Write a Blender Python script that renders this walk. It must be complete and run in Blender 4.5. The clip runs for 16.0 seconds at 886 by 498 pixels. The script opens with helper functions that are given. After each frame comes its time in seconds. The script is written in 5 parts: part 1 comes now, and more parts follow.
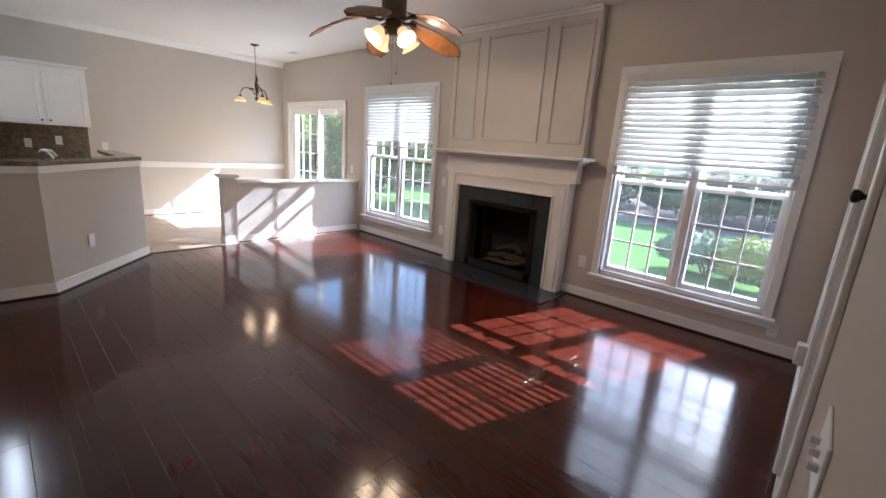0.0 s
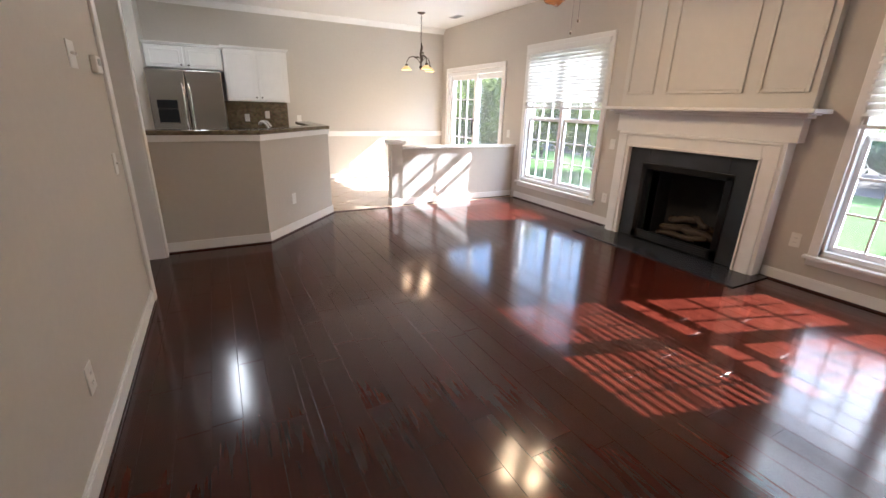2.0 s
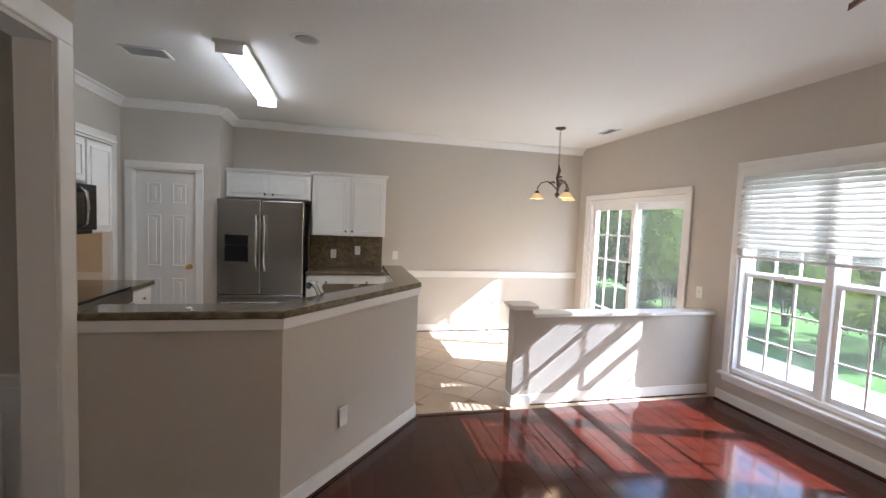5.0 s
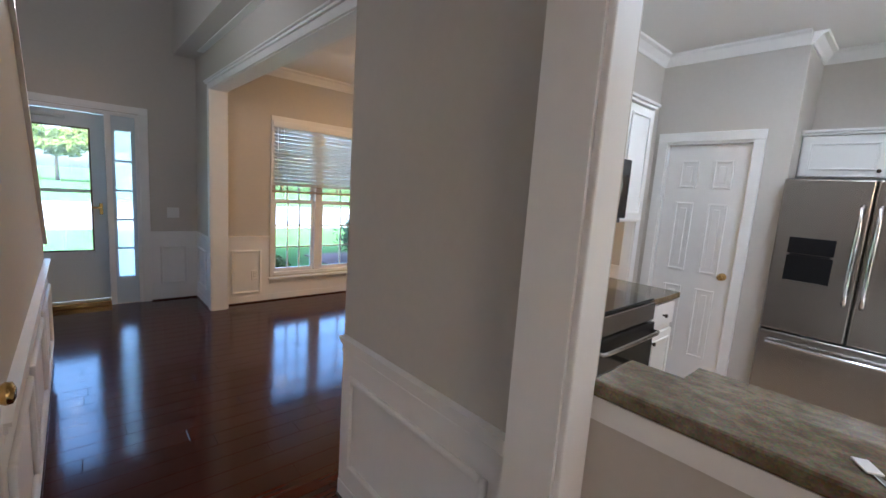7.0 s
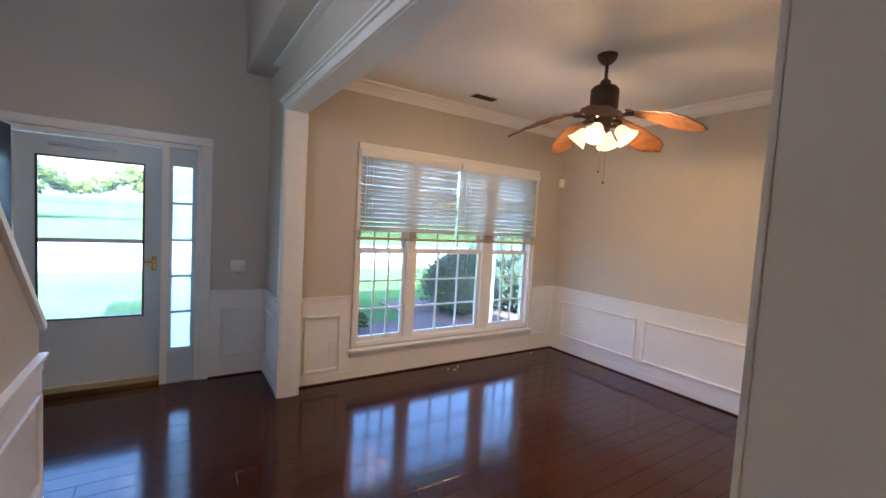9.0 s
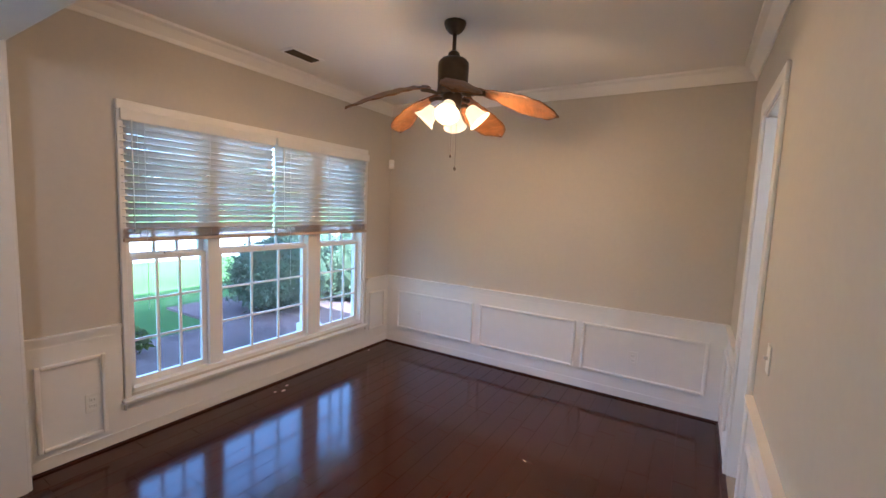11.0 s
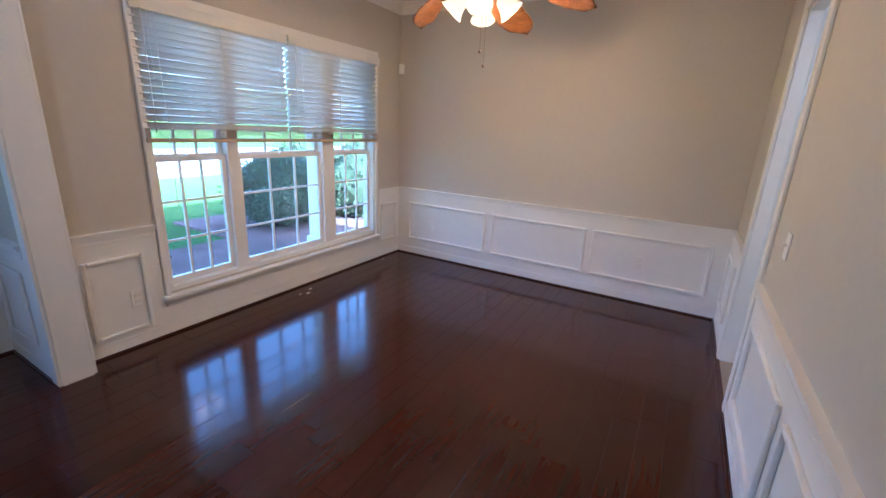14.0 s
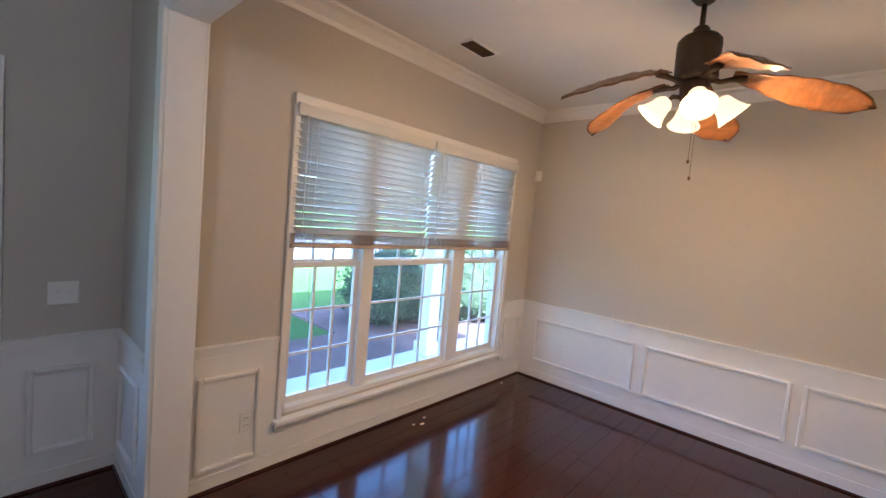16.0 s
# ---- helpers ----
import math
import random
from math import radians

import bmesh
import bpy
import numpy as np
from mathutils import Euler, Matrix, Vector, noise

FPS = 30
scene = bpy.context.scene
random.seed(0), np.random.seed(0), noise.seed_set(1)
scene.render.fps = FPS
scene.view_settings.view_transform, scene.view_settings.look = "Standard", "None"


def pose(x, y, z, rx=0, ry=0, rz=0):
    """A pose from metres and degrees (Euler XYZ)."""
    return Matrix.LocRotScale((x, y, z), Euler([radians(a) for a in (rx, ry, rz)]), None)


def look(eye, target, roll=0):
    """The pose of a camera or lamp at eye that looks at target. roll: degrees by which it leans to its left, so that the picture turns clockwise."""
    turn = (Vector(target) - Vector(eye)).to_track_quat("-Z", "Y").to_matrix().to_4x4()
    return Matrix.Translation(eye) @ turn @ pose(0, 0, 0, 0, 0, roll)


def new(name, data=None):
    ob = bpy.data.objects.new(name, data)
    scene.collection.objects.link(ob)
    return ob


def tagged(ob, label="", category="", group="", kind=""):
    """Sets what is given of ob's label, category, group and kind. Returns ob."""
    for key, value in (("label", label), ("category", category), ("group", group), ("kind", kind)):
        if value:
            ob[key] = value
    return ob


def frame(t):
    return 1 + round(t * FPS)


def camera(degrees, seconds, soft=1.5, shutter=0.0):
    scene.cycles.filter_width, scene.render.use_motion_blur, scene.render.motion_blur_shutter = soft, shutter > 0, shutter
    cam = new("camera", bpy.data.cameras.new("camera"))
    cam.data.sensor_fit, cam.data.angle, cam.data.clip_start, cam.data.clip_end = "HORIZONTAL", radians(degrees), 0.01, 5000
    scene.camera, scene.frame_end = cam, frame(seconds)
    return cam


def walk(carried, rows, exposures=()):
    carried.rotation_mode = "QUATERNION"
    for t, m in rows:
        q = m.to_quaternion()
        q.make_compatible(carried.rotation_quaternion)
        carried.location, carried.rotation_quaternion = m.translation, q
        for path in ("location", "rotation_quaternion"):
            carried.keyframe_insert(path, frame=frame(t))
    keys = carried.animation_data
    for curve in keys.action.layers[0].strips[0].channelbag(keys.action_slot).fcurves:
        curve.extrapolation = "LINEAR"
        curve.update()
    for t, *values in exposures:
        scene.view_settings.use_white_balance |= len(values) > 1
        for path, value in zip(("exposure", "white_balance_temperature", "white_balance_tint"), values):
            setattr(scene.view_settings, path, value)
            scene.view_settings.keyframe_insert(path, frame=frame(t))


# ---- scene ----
cam = camera(93.6, 16.0)
PATH = [
    (0, (-0.27, 0.166, 1.37), (-1.583, 1.601, 0.901), 4.0),
    (0.5, (-0.222, 0.159, 1.335), (-1.602, 1.469, 0.719), 4.9),
    (1, (-0.215, 0.133, 1.295), (-1.675, 1.297, 0.581), 4.9),
    (1.5, (-0.288, 0.079, 1.283), (-1.842, 1.098, 0.543), 3.8),
    (2, (-0.457, 0.055, 1.308), (-2.127, 0.948, 0.665), 1.6),
    (2.5, (-0.758, 0.212, 1.323), (-2.548, 1.01, 0.924), 1.0),
    (3, (-1.08, 0.341, 1.375), (-2.892, 1.154, 1.14), 0.9),
    (3.2, (-1.247, 0.387, 1.379), (-3.044, 1.247, 1.211), 0.2),
    (5.3, (-2.789, 0.698, 1.538), (-4.774, 0.91, 1.423), 3.5),
    (5.5, (-2.945, 0.668, 1.532), (-4.94, 0.655, 1.394), 3.6),
    (6, (-3.307, 0.458, 1.499), (-5.235, -0.041, 1.31), 3.5),
    (6.5, (-3.568, 0.228, 1.524), (-5.297, -0.749, 1.284), 3.3),
    (7, (-3.858, -0.051, 1.456), (-5.178, -1.528, 1.179), 4.0),
    (7.5, (-3.965, -0.424, 1.387), (-4.994, -2.121, 1.138), 2.9),
    (8, (-4.015, -0.787, 1.426), (-4.81, -2.61, 1.221), 3.7),
    (8.5, (-4.158, -1.147, 1.449), (-4.951, -2.974, 1.271), 4.5),
    (9, (-4.189, -1.471, 1.496), (-5.281, -3.141, 1.37), 3.3),
    (9.5, (-4.244, -1.697, 1.552), (-5.504, -3.248, 1.452), 3.4),
    (10, (-4.378, -1.838, 1.589), (-5.767, -3.275, 1.525), 2.8),
    (10.2, (-4.472, -1.872, 1.625), (-5.937, -3.231, 1.548), 3.0),
    (12.3, (-4.292, -2.138, 1.521), (-6.122, -2.832, 1.109), 0.6),
    (12.5, (-4.3, -2.124, 1.529), (-6.113, -2.831, 1.066), 0.7),
    (13, (-4.274, -2.123, 1.485), (-6.043, -2.878, 0.935), 1.2),
    (13.5, (-4.233, -2.143, 1.446), (-5.957, -2.974, 0.864), 2.1),
    (14, (-4.229, -2.141, 1.464), (-5.9, -3.089, 0.909), 2.7),
    (14.5, (-4.194, -2.222, 1.48), (-5.84, -3.265, 1.032), 3.5),
    (15, (-4.232, -2.286, 1.519), (-5.833, -3.437, 1.185), 4.0),
    (15.5, (-4.372, -2.475, 1.553), (-5.916, -3.727, 1.329), 4.4),
    (16, (-4.432, -2.808, 1.535), (-5.908, -4.151, 1.396), 5.1),
]
walk(cam, [(t, look(eye, target, roll)) for t, eye, target, roll in PATH], [(0.0, 2.83, 5100, 13), (1.0, 3.0, 5150, 14), (2.0, 3.25, 5400, 13), (3.0, 3.12, 5050, 8), (5.3, 2.75, 5250, 12), (6.0, 2.95, 5150, 10), (6.5, 3.25, 5000, 10), (7.0, 3.5, 4900, 12), (8.0, 3.65, 4720, 14), (9.0, 3.62, 4820, 15), (10.0, 3.57, 4860, 15), (12.5, 3.6, 4310, 13), (14.5, 3.65, 4400, 14), (16.0, 3.68, 4700, 14)])

# ---------- light ----------
world = bpy.data.worlds.new("sky")
world.use_nodes = True
wn, wl = world.node_tree.nodes, world.node_tree.links
sky = wn.new("ShaderNodeTexSky")
sky.sky_type, sky.sun_disc = "NISHITA", False
sky.dust_density = 3.5
SUN = Vector((0.42, 1.29, 1.0)).normalized()
sky.sun_elevation = math.asin(SUN.z)
sky.sun_rotation = math.atan2(SUN.x, SUN.y)
wl.new(sky.outputs[0], wn["Background"].inputs[0])
wn["Background"].inputs[1].default_value = 0.15
scene.world = world
sun = new("sun", bpy.data.lights.new("sun", "SUN"))
sun.data.energy, sun.data.angle, sun.data.color = 4.4, radians(0.4), (1.0, 0.95, 0.87)
sun.matrix_basis = look((0, 0, 0), -SUN)


def bulb(name, place, power, colour=(1.0, 0.66, 0.36), radius=0.055):
    lamp = new(name, bpy.data.lights.new(name, "POINT"))
    lamp.data.energy, lamp.data.color, lamp.data.shadow_soft_size = power, colour, radius
    lamp.matrix_basis = Matrix.Translation(place)
    return lamp


# ---------- materials ----------
MATS = {}


def material(name, colour, rough=0.5, metal=0.0, specular=0.5, spread=0.06, grain=40.0, bump=0.0, bump_scale=200.0, coat=0.0, stretch=(1, 1, 1), island=False, blotch=1.5):
    """A surface with fine and broad variation of its base colour, and fine relief."""
    m = bpy.data.materials.new(name)
    m.use_nodes = True
    n, l = m.node_tree.nodes, m.node_tree.links
    b = n["Principled BSDF"]
    b.inputs["Metallic"].default_value = metal
    b.inputs["Coat Weight"].default_value = coat
    b.inputs["Specular IOR Level"].default_value = specular
    tc = n.new("ShaderNodeTexCoord")
    mp = n.new("ShaderNodeMapping")
    mp.inputs["Scale"].default_value = stretch
    l.new(tc.outputs["Object"], mp.inputs[0])
    fine, broad = n.new("ShaderNodeTexNoise"), n.new("ShaderNodeTexNoise")
    fine.inputs["Scale"].default_value, broad.inputs["Scale"].default_value = grain, blotch
    fine.inputs["Detail"].default_value = 4
    for t in (fine, broad):
        l.new(mp.outputs[0], t.inputs["Vector"])
    add = n.new("ShaderNodeMath")
    add.operation = "ADD"
    l.new(fine.outputs[0], add.inputs[0]), l.new(broad.outputs[0], add.inputs[1])
    ramp = n.new("ShaderNodeMapRange")
    ramp.inputs[1].default_value, ramp.inputs[2].default_value = 0.6, 1.4
    ramp.inputs[3].default_value, ramp.inputs[4].default_value = 1 - spread, 1 + spread
    l.new(add.outputs[0], ramp.inputs[0])
    mix = n.new("ShaderNodeVectorMath")
    mix.operation = "SCALE"
    mix.inputs[0].default_value = colour
    l.new(ramp.outputs[0], mix.inputs["Scale"])
    last = mix.outputs[0]
    if island:
        oi = n.new("ShaderNodeObjectInfo")
        ge = n.new("ShaderNodeNewGeometry")
        s = n.new("ShaderNodeMath")
        s.operation = "ADD"
        l.new(oi.outputs["Random"], s.inputs[0]), l.new(ge.outputs["Random Per Island"], s.inputs[1])
        fr = n.new("ShaderNodeMath")
        fr.operation = "FRACT"
        l.new(s.outputs[0], fr.inputs[0])
        mr = n.new("ShaderNodeMapRange")
        mr.inputs[3].default_value, mr.inputs[4].default_value = 1 - island, 1 + island
        l.new(fr.outputs[0], mr.inputs[0])
        sc = n.new("ShaderNodeVectorMath")
        sc.operation = "SCALE"
        l.new(last, sc.inputs[0]), l.new(mr.outputs[0], sc.inputs["Scale"])
        last = sc.outputs[0]
    l.new(last, b.inputs["Base Color"])
    rr = n.new("ShaderNodeMapRange")
    rr.inputs[3].default_value, rr.inputs[4].default_value = rough * 0.85, min(1, rough * 1.15)
    l.new(broad.outputs[0], rr.inputs[0])
    l.new(rr.outputs[0], b.inputs["Roughness"])
    if bump:
        bt = n.new("ShaderNodeTexNoise")
        bt.inputs["Scale"].default_value, bt.inputs["Detail"].default_value = bump_scale, 3
        l.new(mp.outputs[0], bt.inputs["Vector"])
        bp = n.new("ShaderNodeBump")
        bp.inputs["Strength"].default_value, bp.inputs["Distance"].default_value = bump, 0.002
        l.new(bt.outputs[0], bp.inputs["Height"])
        l.new(bp.outputs[0], b.inputs["Normal"])
    MATS[name] = m
    return m


WALL = material("greige_wall_paint", (0.57, 0.532, 0.475), 0.75, spread=0.03, grain=30, bump=0.12, bump_scale=260)
CEIL = material("white_ceiling_paint", (0.78, 0.765, 0.73), 0.9, spread=0.02, grain=60, bump=0.2, bump_scale=180)
WHITE = material("white_semigloss_paint", (0.84, 0.83, 0.805), 0.38, spread=0.025, grain=14, bump=0.04, bump_scale=90)
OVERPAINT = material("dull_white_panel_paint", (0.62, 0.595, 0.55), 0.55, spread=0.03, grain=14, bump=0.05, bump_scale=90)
CABINET = material("white_cabinet_paint", (0.82, 0.80, 0.76), 0.35, spread=0.03, grain=10, bump=0.03, bump_scale=60)
VINYL = material("white_vinyl", (0.83, 0.83, 0.82), 0.32, spread=0.02, grain=20)
SLAT = material("white_blind_slat", (0.86, 0.86, 0.84), 0.45, spread=0.03, grain=20)
sn, sk = SLAT.node_tree.nodes, SLAT.node_tree.links
tr, mx = sn.new("ShaderNodeBsdfTranslucent"), sn.new("ShaderNodeMixShader")
tr.inputs[0].default_value, mx.inputs[0].default_value = (0.95, 0.95, 0.91, 1), 0.21
sk.new(sn["Principled BSDF"].outputs[0], mx.inputs[1]), sk.new(tr.outputs[0], mx.inputs[2]), sk.new(mx.outputs[0], sn["Material Output"].inputs[0])
TAN = material("tan_bottom_rail", (0.50, 0.40, 0.30), 0.5, spread=0.08, grain=12)
PLASTIC = material("white_plastic", (0.82, 0.81, 0.77), 0.3, spread=0.02, grain=20)
BLACK = material("black_metal", (0.012, 0.012, 0.012), 0.35, 0.6, spread=0.2)
DARKHOLE = material("dark_slot", (0.03, 0.03, 0.03), 0.6, spread=0.2)
GRANITE_B = material("black_granite", (0.034, 0.039, 0.047), 0.24, spread=0.22, grain=180, blotch=6)
FIREBOX = material("sooty_firebox", (0.020, 0.019, 0.018), 0.8, spread=0.4, grain=20, bump=0.3)
LOG = material("ceramic_log", (0.06, 0.042, 0.028), 0.9, spread=0.5, grain=14, bump=0.6, bump_scale=40, stretch=(1, 4, 4))
STEEL = material("brushed_stainless", (0.40, 0.37, 0.335), 0.25, 1.0, spread=0.012, grain=3, blotch=0.8, stretch=(20, 20, 0.5))
SINKSTEEL = material("satin_sink_steel", (0.30, 0.275, 0.24), 0.38, 1.0, spread=0.04, grain=40, blotch=5)
CHROME = material("chrome", (0.72, 0.72, 0.72), 0.12, 1.0, spread=0.03)
BRASS = material("polished_brass", (0.55, 0.36, 0.12), 0.18, 1.0, spread=0.1)
BRONZE = material("oil_rubbed_bronze", (0.085, 0.062, 0.042), 0.42, 0.7, spread=0.25, grain=30)
BLADE = material("mahogany_leaf_blade", (0.17, 0.072, 0.018), 0.34, spread=0.5, grain=7, bump=0.5, bump_scale=9, stretch=(10, 3, 2), blotch=2.5)
MATTE = material("matte_black_plastic", (0.008, 0.008, 0.009), 0.6, specular=0.2, spread=0.1)
OVENGLASS = material("black_oven_glass", (0.012, 0.012, 0.012), 0.08, spread=0.1)
TILE = material("beige_floor_tile", (0.47, 0.36, 0.25), 0.36, spread=0.12, grain=9, bump=0.15, bump_scale=30, island=0.06)
GROUT = material("tile_grout", (0.30, 0.24, 0.18), 0.9, spread=0.1)
SHOE = material("dark_cherry_shoe_moulding", (0.035, 0.010, 0.006), 0.3, spread=0.25, grain=20)
STORM = material("white_storm_door_paint", (0.62, 0.68, 0.72), 0.4, spread=0.03)
NAVY = material("navy_door_paint", (0.012, 0.02, 0.05), 0.4, spread=0.1)
TREAD = material("stair_carpet", (0.42, 0.37, 0.30), 0.95, spread=0.1, grain=120, bump=0.5)


def granite(name):
    m = material(name, (0.16, 0.13, 0.08), 0.10, spread=0.2, grain=60)
    n, l = m.node_tree.nodes, m.node_tree.links
    b = n["Principled BSDF"]
    tc = n.new("ShaderNodeTexCoord")
    a, c = n.new("ShaderNodeTexNoise"), n.new("ShaderNodeTexVoronoi")
    a.inputs["Scale"].default_value, a.inputs["Detail"].default_value, a.inputs["Distortion"].default_value = 18, 10, 0.5
    c.inputs["Scale"].default_value = 240
    gm = n.new("ShaderNodeMapping")
    gm.inputs["Scale"].default_value, gm.inputs["Rotation"].default_value = (1.7, 1.0, 1.3), (0, 0, radians(28))
    l.new(tc.outputs["Object"], gm.inputs[0])
    l.new(gm.outputs[0], a.inputs["Vector"]), l.new(tc.outputs["Object"], c.inputs["Vector"])
    r = n.new("ShaderNodeValToRGB")
    e = r.color_ramp.elements
    e[0].position, e[0].color = 0.28, (0.13, 0.103, 0.062, 1)
    e[1].position, e[1].color = 0.74, (0.33, 0.262, 0.165, 1)
    k = e.new(0.5)
    k.color = (0.215, 0.17, 0.104, 1)
    l.new(a.outputs[0], r.inputs[0])
    mx = n.new("ShaderNodeMixRGB")
    mx.blend_type = "MULTIPLY"
    mx.inputs[0].default_value = 0.4
    l.new(r.outputs[0], mx.inputs[1]), l.new(c.outputs["Color"], mx.inputs[2])
    l.new(mx.outputs[0], b.inputs["Base Color"])
    return m


GRANITE = granite("brown_green_granite")


def wood_floor():
    m = bpy.data.materials.new("dark_cherry_hand_scraped_wood")
    m.use_nodes = True
    n, l = m.node_tree.nodes, m.node_tree.links
    b = n["Principled BSDF"]
    ge, oi, tc = n.new("ShaderNodeNewGeometry"), n.new("ShaderNodeObjectInfo"), n.new("ShaderNodeTexCoord")
    s = n.new("ShaderNodeMath")
    s.operation = "ADD"
    l.new(oi.outputs["Random"], s.inputs[0]), l.new(ge.outputs["Random Per Island"], s.inputs[1])
    fr = n.new("ShaderNodeMath")
    fr.operation = "FRACT"
    l.new(s.outputs[0], fr.inputs[0])
    off = n.new("ShaderNodeCombineXYZ")
    sc = n.new("ShaderNodeMath")
    sc.operation = "MULTIPLY"
    sc.inputs[1].default_value = 37.0
    l.new(fr.outputs[0], sc.inputs[0])
    l.new(sc.outputs[0], off.inputs[0]), l.new(sc.outputs[0], off.inputs[2])
    pos = n.new("ShaderNodeVectorMath")
    l.new(ge.outputs["Position"], pos.inputs[0]), l.new(off.outputs[0], pos.inputs[1])
    mp = n.new("ShaderNodeMapping")
    mp.inputs["Scale"].default_value = (1.6, 26, 1)
    l.new(pos.outputs[0], mp.inputs[0])
    g = n.new("ShaderNodeTexNoise")
    g.inputs["Scale"].default_value, g.inputs["Detail"].default_value, g.inputs["Distortion"].default_value = 1.6, 6, 0.6
    l.new(mp.outputs[0], g.inputs["Vector"])
    r = n.new("ShaderNodeValToRGB")
    e = r.color_ramp.elements
    e[0].position, e[0].color = 0.2, (0.038, 0.0068, 0.0038, 1)
    e[1].position, e[1].color = 0.85, (0.055, 0.0102, 0.0052, 1)
    l.new(g.outputs[0], r.inputs[0])
    mr = n.new("ShaderNodeMapRange")
    mr.inputs[3].default_value, mr.inputs[4].default_value = 0.86, 1.15
    l.new(fr.outputs[0], mr.inputs[0])
    vs = n.new("ShaderNodeVectorMath")
    vs.operation = "SCALE"
    l.new(r.outputs[0], vs.inputs[0]), l.new(mr.outputs[0], vs.inputs["Scale"])
    l.new(vs.outputs[0], b.inputs["Base Color"])
    # hand-scraped ripples across each plank
    mp2 = n.new("ShaderNodeMapping")
    mp2.inputs["Scale"].default_value = (30.0, 9.0, 1)
    l.new(pos.outputs[0], mp2.inputs[0])
    rip = n.new("ShaderNodeTexNoise")
    rip.inputs["Scale"].default_value, rip.inputs["Detail"].default_value = 1.0, 2
    l.new(mp2.outputs[0], rip.inputs["Vector"])
    bp = n.new("ShaderNodeBump")
    bp.inputs["Strength"].default_value, bp.inputs["Distance"].default_value = 0.16, 0.0014
    l.new(rip.outputs[0], bp.inputs["Height"])
    l.new(bp.outputs[0], b.inputs["Normal"])
    rr = n.new("ShaderNodeMapRange")
    rr.inputs[3].default_value, rr.inputs[4].default_value = 0.115, 0.15
    b.inputs["Specular IOR Level"].default_value = 0.48
    l.new(g.outputs[0], rr.inputs[0])
    l.new(rr.outputs[0], b.inputs["Roughness"])
    return m


WOOD = wood_floor()


def emitter(name, colour, strength, base=(0.9, 0.85, 0.75)):
    m = bpy.data.materials.new(name)
    m.use_nodes = True
    b = m.node_tree.nodes["Principled BSDF"]
    b.inputs["Base Color"].default_value = (*base, 1)
    b.inputs["Emission Color"].default_value = (*colour, 1)
    b.inputs["Emission Strength"].default_value = strength
    b.inputs["Roughness"].default_value = 0.4
    return m


SHADE = emitter("lit_frosted_glass_shade", (1.0, 0.60, 0.24), 0.15, (0.5, 0.36, 0.19))
SHADE_DIM = emitter("lit_amber_glass_shade", (1.0, 0.60, 0.20), 0.09, (0.5, 0.36, 0.18))
BULB = emitter("glowing_bulb", (1.0, 0.70, 0.34), 4.0)
TUBE = emitter("lit_acrylic_diffuser", (1.0, 0.98, 0.90), 2.7)
CAN = material("unlit_recessed_lamp", (0.42, 0.40, 0.37), 0.4, spread=0.05)


def glass(name, tint=(0.96, 0.98, 0.97), gloss=0.06, glare=0.006):
    m = bpy.data.materials.new(name)
    m.use_nodes = True
    n, l = m.node_tree.nodes, m.node_tree.links
    n.remove(n["Principled BSDF"])
    t, g, x = n.new("ShaderNodeBsdfTransparent"), n.new("ShaderNodeBsdfGlossy"), n.new("ShaderNodeMixShader")
    t.inputs[0].default_value = (*tint, 1)
    g.inputs["Roughness"].default_value = 0.02
    x.inputs[0].default_value = gloss
    l.new(t.outputs[0], x.inputs[1]), l.new(g.outputs[0], x.inputs[2])
    # translucent white film: glare over the view, put into the pane itself
    film, fx = n.new("ShaderNodeBsdfTranslucent"), n.new("ShaderNodeMixShader")
    film.inputs[0].default_value, fx.inputs[0].default_value = (0.9, 0.9, 0.9, 1), glare
    l.new(x.outputs[0], fx.inputs[1]), l.new(film.outputs[0], fx.inputs[2])
    l.new(fx.outputs[0], n["Material Output"].inputs[0])
    return m


GLASS = glass("window_glass")
# overexposed haze of the entry panes, mixed in as more white film
HAZED = glass("hazed_storm_glass", glare=0.05)
GLARED = glass("glared_sidelight_glass", glare=0.5)


# ---------- mesh helpers ----------
def box(bm, x0, x1, y0, y1, z0, z1):
    v = [bm.verts.new((x, y, z)) for x in (min(x0, x1), max(x0, x1)) for y in (min(y0, y1), max(y0, y1)) for z in (min(z0, z1), max(z0, z1))]
    for f in ((0, 1, 3, 2), (4, 6, 7, 5), (0, 4, 5, 1), (2, 3, 7, 6), (0, 2, 6, 4), (1, 5, 7, 3)):
        bm.faces.new([v[i] for i in f])
    return bm


def boxes(*rows):
    bm = bmesh.new()
    for r in rows:
        box(bm, *r)
    return bm


def bevel(bm, width=0.004, segments=2):
    bmesh.ops.bevel(bm, geom=bm.edges[:], offset=width, segments=segments, affect="EDGES", profile=0.5)
    return bm


def bbox(x0, x1, y0, y1, z0, z1, width=0.004, segments=2):
    return bevel(boxes((x0, x1, y0, y1, z0, z1)), width, segments)


